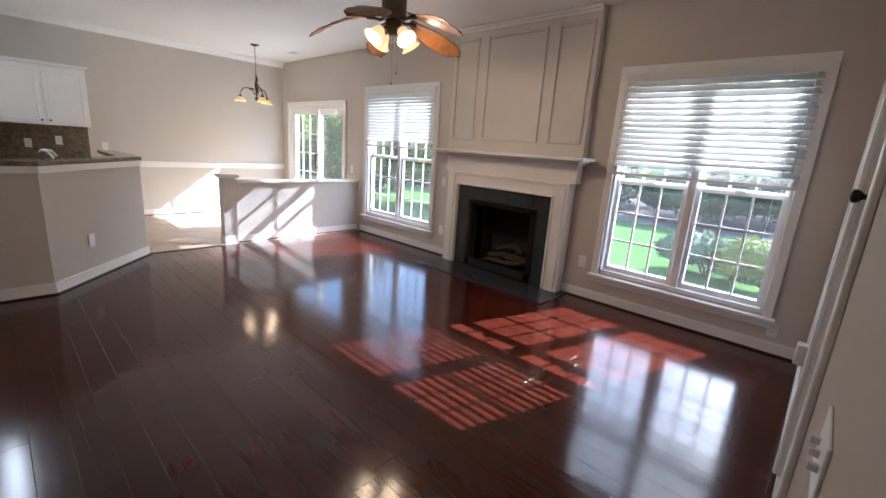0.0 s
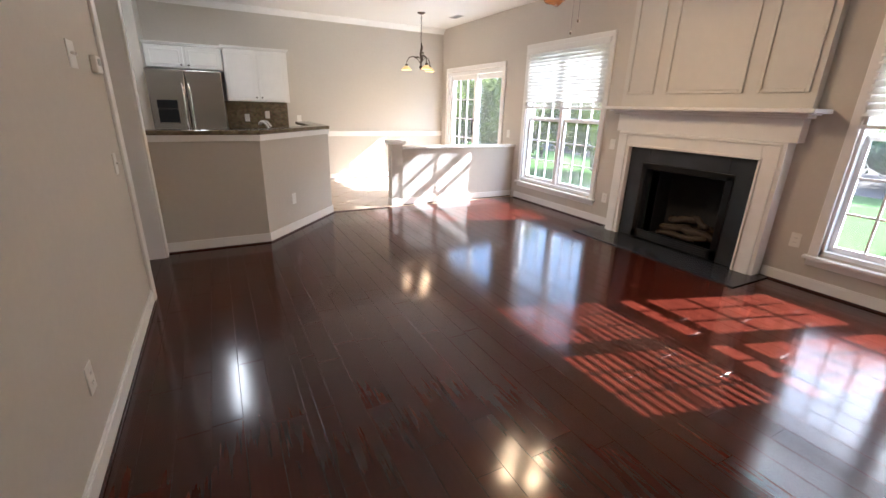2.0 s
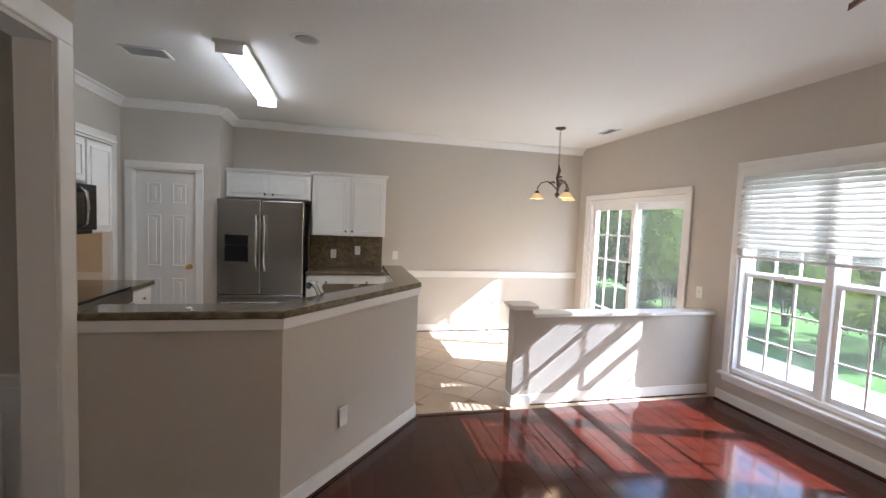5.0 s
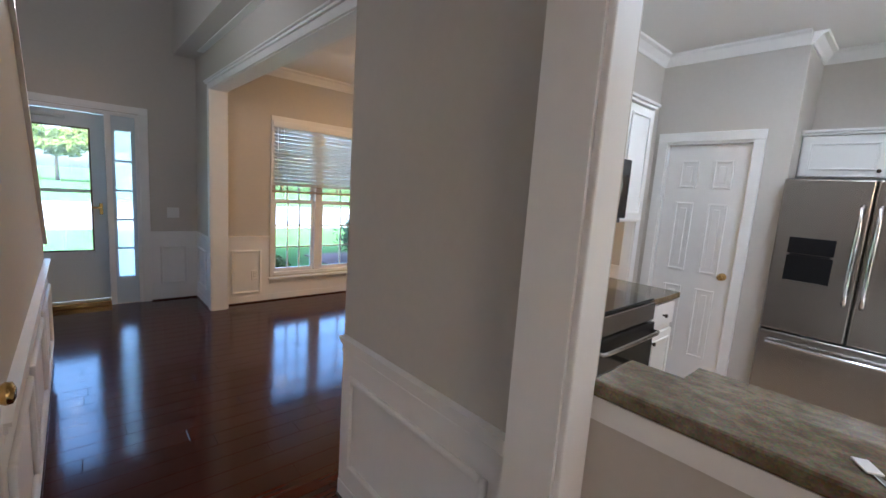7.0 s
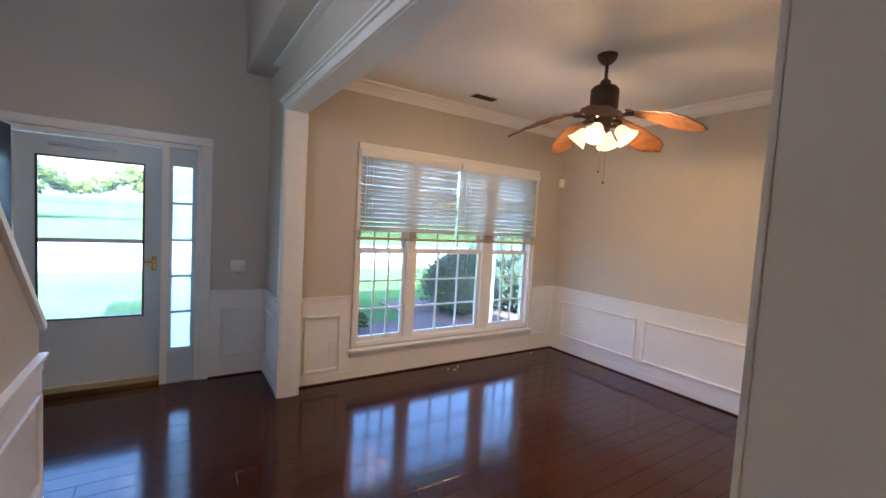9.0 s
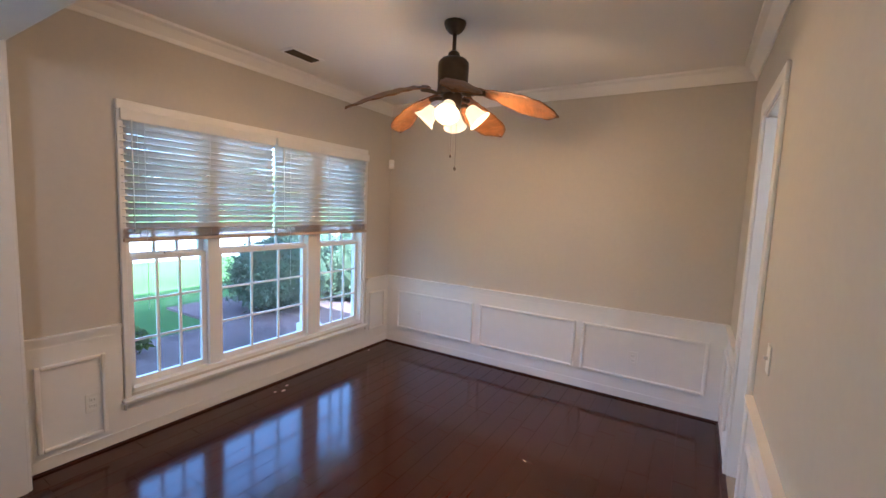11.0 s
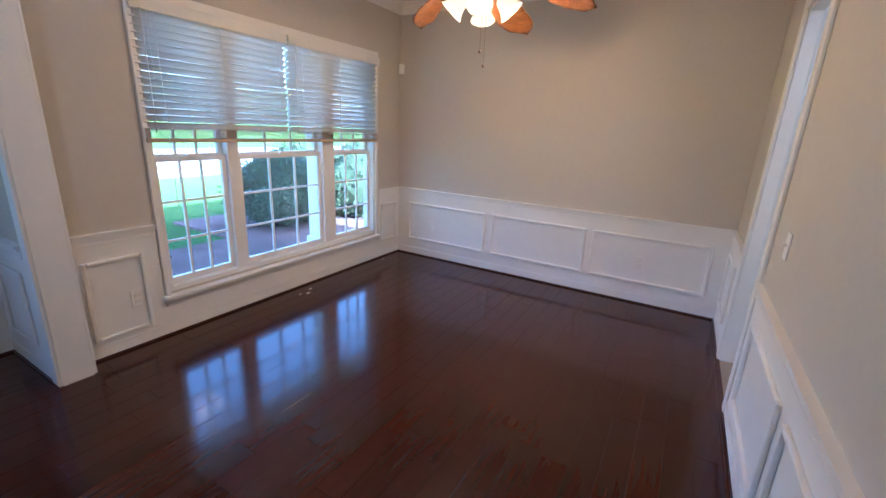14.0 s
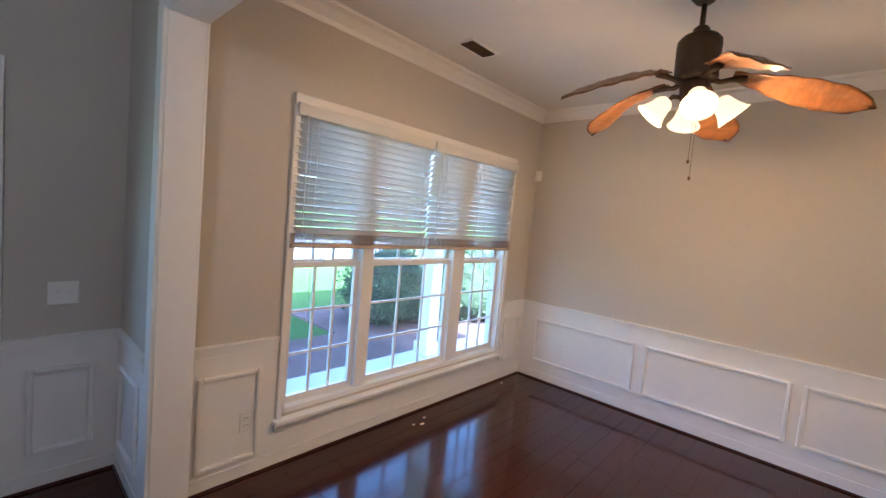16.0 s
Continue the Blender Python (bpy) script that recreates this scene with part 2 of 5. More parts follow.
def lathe(profile, steps=24, place=(0, 0, 0), tilt=None):
    """A turned body about z from (radius, height) pairs."""
    bm = bmesh.new()
    rings = []
    for r, z in profile:
        rings.append([bm.verts.new((max(r, 0.0004) * math.cos(a), max(r, 0.0004) * math.sin(a), z)) for a in (2 * math.pi * i / steps for i in range(steps))])
    for a, b in zip(rings, rings[1:]):
        for i in range(steps):
            bm.faces.new((a[i], a[(i + 1) % steps], b[(i + 1) % steps], b[i]))
    bm.faces.new(rings[0][::-1]), bm.faces.new(rings[-1])
    for f in bm.faces:
        f.smooth = True
    m = Matrix.Translation(place) @ (tilt or Matrix())
    bmesh.ops.transform(bm, matrix=m, verts=bm.verts)
    bmesh.ops.recalc_face_normals(bm, faces=bm.faces)
    return bm


def tube(points, radius=0.01, steps=10, taper=None):
    """A round bar along a list of points."""
    bm = bmesh.new()
    pts = [Vector(p) for p in points]
    rings = []
    for i, p in enumerate(pts):
        d = (pts[min(i + 1, len(pts) - 1)] - pts[max(i - 1, 0)]).normalized()
        u = d.cross(Vector((0, 0, 1)) if abs(d.z) < 0.95 else Vector((1, 0, 0))).normalized()
        w = d.cross(u)
        r = taper[i] if taper else radius
        rings.append([bm.verts.new(p + r * (math.cos(a) * u + math.sin(a) * w)) for a in (2 * math.pi * k / steps for k in range(steps))])
    for a, b in zip(rings, rings[1:]):
        for i in range(steps):
            bm.faces.new((a[i], a[(i + 1) % steps], b[(i + 1) % steps], b[i]))
    bm.faces.new(rings[0][::-1]), bm.faces.new(rings[-1])
    for f in bm.faces:
        f.smooth = True
    bmesh.ops.recalc_face_normals(bm, faces=bm.faces)
    return bm


def prism(outline, z0, z1, width=0.0):
    """An upright body over a flat outline of (x, y)."""
    bm = bmesh.new()
    lo, hi = [bm.verts.new((x, y, z0)) for x, y in outline], [bm.verts.new((x, y, z1)) for x, y in outline]
    bm.faces.new(lo[::-1]), bm.faces.new(hi)
    for i in range(len(lo)):
        j = (i + 1) % len(lo)
        bm.faces.new((lo[i], lo[j], hi[j], hi[i]))
    bmesh.ops.recalc_face_normals(bm, faces=bm.faces)
    if width:
        bevel(bm, width, 2)
    return bm


def mesh(name, bm, mat):
    data = bpy.data.meshes.new(name)
    bm.to_mesh(data)
    bm.free()
    data.materials.append(mat)
    return data


def part(name, bm, mat, parent, label=""):
    ob = new(name, mesh(name, bm, mat))
    ob.parent = parent
    return tagged(ob, label=label)


def thing(name, m, label, category, group="", kind=""):
    ob = new(name)
    ob.empty_display_size = 0.1
    ob.matrix_basis = m
    return tagged(ob, label, category, group, kind)


def setting(name, bm, mat, label="", category=""):
    return tagged(new(name, mesh(name, bm, mat)), label, category, kind="structure")


def solid(name, bm, mat, label, category, group=""):
    return tagged(new(name, mesh(name, bm, mat)), label, category, group)


def wall(name, axis, a0, a1, t0, t1, z0, z1, holes=(), label="greige painted plaster wall", mat=None):
    """A wall along axis from a0 to a1, between the planes t0 and t1, with holes (a0, a1, z0, z1) through it."""
    bm = bmesh.new()

    def cell(p, q, lo, hi):
        if q - p > 1e-4 and hi - lo > 1e-4:
            box(bm, p, q, t0, t1, lo, hi) if axis == "x" else box(bm, t0, t1, p, q, lo, hi)

    at = a0
    for h0, h1, hz0, hz1 in sorted(holes):
        cell(at, h0, z0, z1)
        cell(h0, h1, z0, hz0)
        cell(h0, h1, hz1, z1)
        at = h1
    cell(at, a1, z0, z1)
    return setting(name, bm, mat or WALL, label, "wall")


# ---------- shell ----------
H = 2.70          # ceiling of the lower rooms
NY, WX, EX = 4.10, -8.24, -0.195      # inner faces: garden side, far side, near side
SY = -0.475        # living room face of the wall to the hall
DY = -5.06        # dining room window wall
FY = -5.60        # front door wall

wall("wall_north", "x", WX - 0.12, EX + 0.12, NY, NY + 0.14, -0.3, H,
     [(-7.96, -6.19, -0.02, 1.93), (-5.57, -4.15, 0.30, 2.10), (-3.365, -2.525, 0.0, 0.80), (-1.80, -0.485, 0.30, 2.10)])
wall("wall_east", "y", SY - 0.12, NY, EX, EX + 0.12, -0.3, H, [(1.60, 2.50, 0.0, 2.05)])
wall("wall_south", "x", -4.73, EX + 0.12, SY - 0.13, SY, 0, H, [(-4.605, -3.70, -0.001, 2.21)])
wall("wall_hall", "y", -1.665, SY - 0.13, -4.87, -4.75, 0, H)
wall("wall_dining_north", "x", WX, -4.95, -1.715, -1.65, 0, H, [(-7.48, -6.83, -0.001, 2.20)])
wall("wall_west", "y", DY - 0.14, NY, WX - 0.12, WX, -0.3, H)
wall("wall_pantry", "y", -1.65, -0.70, -7.79, -7.67, 0, H, [(-1.55, -0.92, -0.001, 1.99)])
wall("wall_pantry_return", "x", WX, -7.79, -0.82, -0.70, 0, H)
wall("wall_pantry_back", "y", -1.65, -0.82, -8.23, -8.20, 0, H)
wall("wall_dining_front", "x", WX - 0.12, -5.05, DY - 0.14, DY, -0.3, H, [(-7.80, -5.605, 0.305, 2.10)])
wall("wall_foyer_west", "y", FY - 0.12, -4.925, -5.05, -4.93, -0.3, 2.71)
wall("wall_foyer_front", "x", -4.93, -2.48, FY - 0.14, FY, -0.3, 5.4, [(-4.40, -3.19, 0.0, 2.02)])
wall("wall_foyer_east", "y", FY, SY - 0.13, -2.60, -2.48, 0, 5.4)
wall("wall_foyer_back", "x", -4.87, -2.48, SY - 0.13, SY - 0.03, H + 0.1, 5.4)
wall("beam_dining", "y", -4.925, -1.715, -5.07, -4.93, 2.320, H)
wall("wall_foyer_upper", "y", FY, SY - 0.13, -5.05, -4.72, 2.71, 5.4)
stair_wall = bmesh.new()
outline = [(-4.06, 0.0), (-4.06, 0.90), (-0.65, 0.90 + 0.9 * 3.41), (-0.65, 0.0), (-0.72, 0.0), (-0.72, 2.03), (-1.44, 2.03), (-1.44, 0.0)]
lo = [stair_wall.verts.new((-3.68, y, z)) for y, z in outline]
hi = [stair_wall.verts.new((-3.57, y, z)) for y, z in outline]
stair_wall.faces.new(lo), stair_wall.faces.new(hi[::-1])
for i in range(len(lo)):
    j = (i + 1) % len(lo)
    stair_wall.faces.new((lo[j], lo[i], hi[i], hi[j]))
bmesh.ops.recalc_face_normals(stair_wall, faces=stair_wall.faces)
setting("wall_stair", stair_wall, WALL, "greige stair wall with a sloping top edge", "wall")
setting("wall_closet", boxes((-3.0, -2.95, -1.6, -0.65, 0, 2.2)), WALL, "plain closet back wall", "wall")
setting("ceiling", boxes((WX - 0.12, EX + 0.12, SY - 0.13, NY + 0.14, H, H + 0.1), (WX - 0.12, -4.87, DY - 0.14, SY - 0.13, H, H + 0.1)), CEIL, "flat white painted ceiling", "ceiling")
setting("ceiling_foyer", boxes((-5.05, -2.48, FY - 0.14, SY - 0.03, 5.4, 5.5)), CEIL, "high white foyer ceiling", "ceiling")
setting("floor", boxes((WX - 0.12, EX + 0.12, DY - 0.14, NY + 0.14, -0.3, -0.016), (-5.05, -2.48, FY - 0.14, DY - 0.14, -0.3, -0.016)), SHOE, "dark subfloor under the boards", "floor")


# ---------- windows ----------
def window(name, x0, x1, z0, z1, wall_in, out, units, label, c=0.062):
    """Double-hung window units in a wall whose inner face is wall_in; out is +1 or -1, the way to the garden along y.
    units: (x0, x1) of each sash pair; c: the casing's width."""
    at = lambda d: wall_in + out * d
    w = tagged(new(name, mesh(name, boxes(
        (x0, x0 + 0.025, at(0.0), at(0.14), z0, z1), (x1 - 0.025, x1, at(0.0), at(0.14), z0, z1), (x0, x1, at(0.0), at(0.14), z1 - 0.025, z1), (x0, x1, at(0.0), at(0.14), z0, z0 + 0.03)), VINYL)),
        label, "window", kind="structure")
    part("casing", bevel(boxes((x0 - c, x0 + 0.004, at(-0.022), at(0.001), z0 - 0.02, z1 + 0.004)), 0.006), WHITE, w)
    part("casing", bevel(boxes((x1 - 0.004, x1 + c, at(-0.022), at(0.001), z0 - 0.02, z1 + 0.004)), 0.006), WHITE, w)
    part("casing", bevel(boxes((x0 - c, x1 + c, at(-0.024), at(0.001), z1 + 0.004, z1 + 0.07)), 0.006), WHITE, w)
    part("window_sill", bevel(boxes((x0 - c - 0.02, x1 + c + 0.02, at(-0.055), at(0.03), z0 - 0.045, z0 - 0.018)), 0.006), WHITE, w)
    part("apron", bevel(boxes((x0 - c, x1 + c, at(-0.016), at(0.001), z0 - 0.10, z0 - 0.047)), 0.004), WHITE, w)
    for (a, b), (p, q) in zip(units, units[1:]):
        part("mullion", bevel(boxes((min(b, p) - 0.0, max(b, p), at(0.02), at(0.12), z0 + 0.03, z1 - 0.025)), 0.006), WHITE, w)
    mid = z0 + 0.90
    for a, b in units:
        a, b = min(a, b), max(a, b)
        for lo, hi, d in ((z0 + 0.03, mid, 0.055), (mid - 0.03, z1 - 0.025, 0.09)):
            s = 0.034
            f = part("sash", boxes((a, a + s, at(d), at(d + 0.03), lo, hi), (b - s, b, at(d), at(d + 0.03), lo, hi), (a + s, b - s, at(d), at(d + 0.03), lo, lo + s + 0.01), (a + s, b - s, at(d), at(d + 0.03), hi - s, hi)), VINYL, w)
            for i in (1, 2):
                xm = a + s + (b - a - 2 * s) * i / 3
                zm = lo + s + (hi - lo - 2 * s) * i / 3
                part("glazing_bar", boxes((xm - 0.008, xm + 0.008, at(d + 0.006), at(d + 0.022), lo + s, hi - s)), VINYL, f)
                part("glazing_bar", boxes((a + s, b - s, at(d + 0.008), at(d + 0.020), zm - 0.008, zm + 0.008)), VINYL, f)
            g = part("pane", boxes((a + s, b - s, at(d + 0.012), at(d + 0.016), lo + s, hi - s)), GLASS, f)
            g.visible_shadow = False
        part("sash_lock", bbox((a + b) / 2 - 0.03, (a + b) / 2 + 0.03, at(0.04), at(0.06), mid - 0.005, mid + 0.015, 0.003), VINYL, w)
    return w


def slat_body(h, deep=0.05, crown=0.0045):
    """One crowned slat, 2 h long."""
    bm = bmesh.new()
    prof = [(u * deep / 2, crown * (1 - u * u)) for u in (-1, -0.66, -0.32, 0, 0.32, 0.66, 1)]
    ring = [(y, z + 0.0013) for y, z in prof] + [(y, z - 0.0013) for y, z in reversed(prof)]
    a, b = [bm.verts.new((-h, y, z)) for y, z in ring], [bm.verts.new((h, y, z)) for y, z in ring]
    for i in range(len(ring)):
        j = (i + 1) % len(ring)
        bm.faces.new((a[i], a[j], b[j], b[i])).smooth = i not in (6, 13)
    bm.faces.new(a[::-1]), bm.faces.new(b)
    bmesh.ops.recalc_face_normals(bm, faces=bm.faces)
    return bm


def blind(x0, x1, top, bottom, y, out, rail, tilt, label, deep=0.05, cords=(0.08, 0.5, 0.92)):
    """A raised wooden blind: head rail, hanging slats, and the stacked slats and rail at its foot."""
    b = thing("window_blind", Matrix.Translation(((x0 + x1) / 2, y, bottom)), label, "blind", "window blinds")
    h, t = (x1 - x0) / 2 - 0.004, top - bottom
    part("head_rail", bbox(-h, h, -0.028, 0.028, t - 0.055, t, 0.004), SLAT, b)
    part("valance", bbox(-h - 0.003, h + 0.003, -out * 0.028, -out * 0.038, t - 0.07, t, 0.003), SLAT, b)
    n = int((t - 0.19) / (deep * 0.83))
    data = None
    for i in range(n + 1):
        z = t - 0.085 - i * (t - 0.19) / n
        if data is None:
            s = part("slat", slat_body(h, deep), SLAT, b)
            data = s.data
        else:
            s = new("slat", data)
            s.parent = b
        s.matrix_basis = pose(0, 0, z, out * (tilt + random.uniform(-1.5, 1.5)), random.uniform(-0.08, 0.08), 0)
    stack = mesh("slat", bevel(boxes((-h, h, -0.025, 0.025, -0.0014, 0.0014)), 0.0008, 1), rail)
    for i in range(9):
        s = new("slat", stack)
        s.parent = b
        s.matrix_basis = pose(random.uniform(-0.003, 0.003), random.uniform(-0.002, 0.002), 0.031 + i * 0.0066, random.uniform(-2, 2), 0, 0)
    part("bottom_rail", bbox(-h, h, -0.026, 0.026, 0.0, 0.026, 0.004), rail, b)
    for c in cords:
        x = -h + 2 * h * c
        part("ladder_cord", tube([(x, -out * 0.028, 0.03), (x, -out * 0.028, t - 0.05)], 0.0012, 5), SLAT, b)
    part("tilt_wand", tube([(h - 0.05, -out * 0.045, t - 0.06), (h - 0.05, -out * 0.045, t - 0.75)], 0.004, 6), SLAT, b)
    part("pull_cord", tube([(h - 0.12, -out * 0.042, t - 0.06), (h - 0.12, -out * 0.042, t - 1.25)], 0.0015, 5), SLAT, b)
    return b


window("window_1", -5.57, -4.15, 0.30, 2.10, NY, 1, [(-5.545, -4.89), (-4.83, -4.175)], "white double window with grilles, lower panes clear")
window("window_2", -1.80, -0.485, 0.30, 2.10, NY, 1, [(-1.775, -1.175), (-1.11, -0.51)], "white double window with grilles facing the lawn")
window("window_3", -7.80, -5.605, 0.305, 2.10, DY, -1, [(-5.632, -6.14), (-6.23, -7.075), (-7.22, -7.773)], "white triple window with grilles facing the front yard", 0.03)
blind(-5.585, -4.13, 2.11, 1.33, NY - 0.012, 1, VINYL, 58, "white wooden blind half raised over the window")
blind(-1.815, -0.47, 2.11, 1.245, NY - 0.012, 1, VINYL, 58, "white wooden blind half raised over the lawn window", 0.056)
blind(-6.675, -5.585, 2.115, 1.30, DY + 0.012, -1, TAN, -45, "white wooden blind with tan bottom rail, half raised")
blind(-7.82, -6.69, 2.115, 1.30, DY + 0.012, -1, TAN, -45, "white wooden blind with tan bottom rail, half raised")

# sliding patio door
sd = tagged(new("door_patio", mesh("door_patio", boxes((-7.96, -7.91, NY, NY + 0.14, 0, 1.93), (-6.24, -6.19, NY, NY + 0.14, 0, 1.93), (-7.91, -6.24, NY, NY + 0.14, 1.87, 1.93), (-7.91, -6.24, NY + 0.02, NY + 0.14, -0.02, 0.03)), VINYL)),
            "white sliding glass patio door with grilles", "door", kind="structure")
for a, b in ((-8.03, -7.955), (-6.195, -6.12)):
    part("casing", bbox(a, b, NY - 0.024, NY + 0.001, 0, 1.935, 0.006), WHITE, sd)
part("casing", bbox(-8.03, -6.12, NY - 0.026, NY + 0.001, 1.936, 2.005, 0.006), WHITE, sd)
for a, b, d in ((-7.905, -7.02, 0.03), (-7.10, -6.245, 0.085)):
    f = part("sliding_panel", boxes((a, a + 0.07, NY + d, NY + d + 0.04, 0.03, 1.87), (b - 0.07, b, NY + d, NY + d + 0.04, 0.03, 1.87), (a + 0.07, b - 0.07, NY + d, NY + d + 0.04, 0.03, 0.13), (a + 0.07, b - 0.07, NY + d, NY + d + 0.04, 1.79, 1.87)), VINYL, sd)
    if d < 0.05:
        for i in (1, 2, 3, 4):
            z = 0.13 + i * 1.66 / 5
            part("glazing_bar", boxes((a + 0.07, b - 0.07, NY + d + 0.012, NY + d + 0.024, z - 0.012, z + 0.012)), VINYL, f)
        for i in (1, 2):
            x = a + 0.07 + i * (b - a - 0.14) / 3
            part("glazing_bar", boxes((x - 0.012, x + 0.012, NY + d + 0.010, NY + d + 0.026, 0.13, 1.79)), VINYL, f)
    g = part("pane", boxes((a + 0.07, b - 0.07, NY + d + 0.016, NY + d + 0.020, 0.13, 1.79)), GLASS, f)
    g.visible_shadow = False
part("door_handle", bevel(boxes((-7.07, -7.05, NY - 0.005, NY + 0.03, 0.88, 0.90), (-7.07, -7.05, NY - 0.005, NY + 0.03, 1.10, 1.12), (-7.072, -7.048, NY - 0.012, NY + 0.004, 0.87, 1.13)), 0.003), BLACK, sd, "black pull handle")


# ---------- trim ----------
def base(name, runs, label="white baseboard over a dark shoe moulding"):
    """Baseboards: runs of (x0, y0, x1, y1, nx, ny) along wall faces, with n the way into the room."""
    bm, sm = bmesh.new(), bmesh.new()
    for x0, y0, x1, y1, nx, ny in runs:
        for t, lo, hi, m in ((0.014, 0.012, 0.085, bm), (0.009, 0.085, 0.098, bm), (0.020, 0.0, 0.014, sm)):
            box(m, x0, x1 + nx * t if nx else x1, y0, y1 + ny * t if ny else y1, lo, hi)
    b = setting(name, bm, WHITE, label, "baseboard")
    part("shoe_moulding", sm, SHOE, b, "dark cherry shoe moulding")


base("baseboard_living", [(-5.69, NY, -3.76, NY, 0, -1), (-2.14, NY, EX, NY, 0, -1), (EX, 2.58, EX, NY, -1, 0), (EX, SY, EX, 1.52, -1, 0), (-3.63, SY, EX, SY, 0, 1)])
base("baseboard_breakfast", [(WX, 1.3, WX, NY, 1, 0), (-6.12, NY, -5.79, NY, 0, -1)])
base("baseboard_hall", [(-4.75, -1.664, -4.75, -0.66, 1, 0), (-3.68, -4.06, -3.68, -1.51, -1, 0), (-4.93, -5.6, -4.93, -4.95, 1, 0), (-4.93, FY, -4.47, FY, 0, 1)])
base("baseboard_dining", [(WX, DY, -5.07, DY, 0, 1), (WX, DY, WX, -1.715, 1, 0), (WX, -1.715, -7.56, -1.715, 0, -1), (-6.76, -1.715, -5.08, -1.715, 0, -1)])


def crown(name, runs, size=0.085):
    """Crown moulding: runs of (x0, y0, x1, y1, nx, ny)."""
    bm = bmesh.new()
    for x0, y0, x1, y1, nx, ny in runs:
        prof = ((0, 0), (0.012, 0), (0.022, 0.25 * size), (0.6 * size, 0.72 * size), (0.9 * size, 0.85 * size), (0.95 * size, size), (0, size))
        a = [bm.verts.new((x0 + nx * d, y0 + ny * d, H - 0.001 - size + z)) for d, z in prof]
        b = [bm.verts.new((x1 + nx * d, y1 + ny * d, H - 0.001 - size + z)) for d, z in prof]
        for i in range(len(a)):
            j = (i + 1) % len(a)
            bm.faces.new((a[i], a[j], b[j], b[i]))
        bm.faces.new(a[::-1]), bm.faces.new(b)
    bmesh.ops.recalc_face_normals(bm, faces=bm.faces)
    setting(name, bm, WHITE, "white crown moulding along the ceiling", "moulding")


crown("crown_kitchen", [(WX, -0.70, WX, NY, 1, 0), (WX, -0.70, -7.67, -0.70, 0, 1), (-7.67, -0.70, -7.67, -1.65, 1, 0), (-7.67, -1.65, -4.87, -1.65, 0, 1), (-4.87, -1.65, -4.87, SY, -1, 0)])
crown("crown_living", [(-4.87, SY, EX, SY, 0, 1)])
crown("crown_dining", [(WX, DY, -5.07, DY, 0, 1), (WX, DY, WX, -1.715, 1, 0), (WX, -1.715, -5.07, -1.715, 0, -1), (-5.07, DY, -5.07, -1.715, -1, 0)], 0.10)


def opening_trim(name, axis, a0, a1, top, f0, f1, sides=(1, 1), width=0.07, label="white cased opening trim"):
    """Jambs and casings round an opening that runs along axis, through a wall between faces f0 and f1."""
    def put(bm, p, q, u, v, lo, hi):
        return box(bm, p, q, u, v, lo, hi) if axis == "x" else box(bm, u, v, p, q, lo, hi)
    o = setting(name, put(put(put(bmesh.new(), a0, a0 + 0.018, f0, f1, 0, top), a1 - 0.018, a1, f0, f1, 0, top), a0 + 0.018, a1 - 0.018, f0, f1, top - 0.018, top), WHITE, label, "door frame")
    for face, d, on in ((f0, -0.018, sides[0]), (f1, 0.018, sides[1])):
        if on:
            part("casing", bevel(put(bmesh.new(), a0 - width + 0.012, a0 + 0.012, face, face + d, 0, top), 0.005), WHITE, o)
            part("casing", bevel(put(bmesh.new(), a1 - 0.012, a1 + width - 0.012, face, face + d, 0, top), 0.005), WHITE, o)
            part("casing", bevel(put(bmesh.new(), a0 - width + 0.012, a1 + width - 0.012, face, face + d, top, top + width), 0.005), WHITE, o)
    return o


opening_trim("trim_hall_opening", "x", -4.605, -3.70, 2.21, SY - 0.13, SY, (0, 1), 0.10)
opening_trim("trim_kitchen_opening", "x", -7.48, -6.83, 2.20, -1.715, -1.65, (1, 1), 0.085)
opening_trim("trim_pantry", "y", -1.55, -0.92, 1.99, -7.79, -7.67, (0, 1), 0.075)
opening_trim("trim_closet", "y", -1.44, -0.72, 2.03, -3.68, -3.57, (1, 0), 0.075)
opening_trim("trim_east_door", "y", 1.60, 2.50, 2.05, EX, EX + 0.12, (1, 0), 0.09)
dt = setting("trim_dining_opening", boxes((-5.072, -4.928, -4.925, -4.905, 0, 2.320), (-4.951, -4.871, -1.713, -1.652, 0, H - 0.001), (-5.072, -4.928, -4.905, -1.716, 2.300, 2.320)), WHITE, "white cased dining room opening with header trim", "door frame")
for x, d in ((-4.93, 1), (-5.07, -1)):
    part("casing", bbox(x, x + d * 0.02, -4.995, -4.91, 0, 2.335, 0.006), WHITE, dt)
    part("header_casing", bevel(boxes((x, x + d * 0.018, -4.995, -1.735, 2.305, 2.36), (x, x + d * 0.03, -5.03, -1.725, 2.362, 2.38), (x, x + d * 0.042, -5.04, -1.72, 2.381, 2.395)), 0.004), WHITE, dt)


part("wall_end", bbox(-4.872, -4.748, -1.675, -1.666, 0, H - 0.002, 0.003), WALL, dt, "greige wall end")
part("end_casing", bbox(-5.075, -4.93, -1.735, -1.7155, 0, 2.320, 0.006), WHITE, dt)


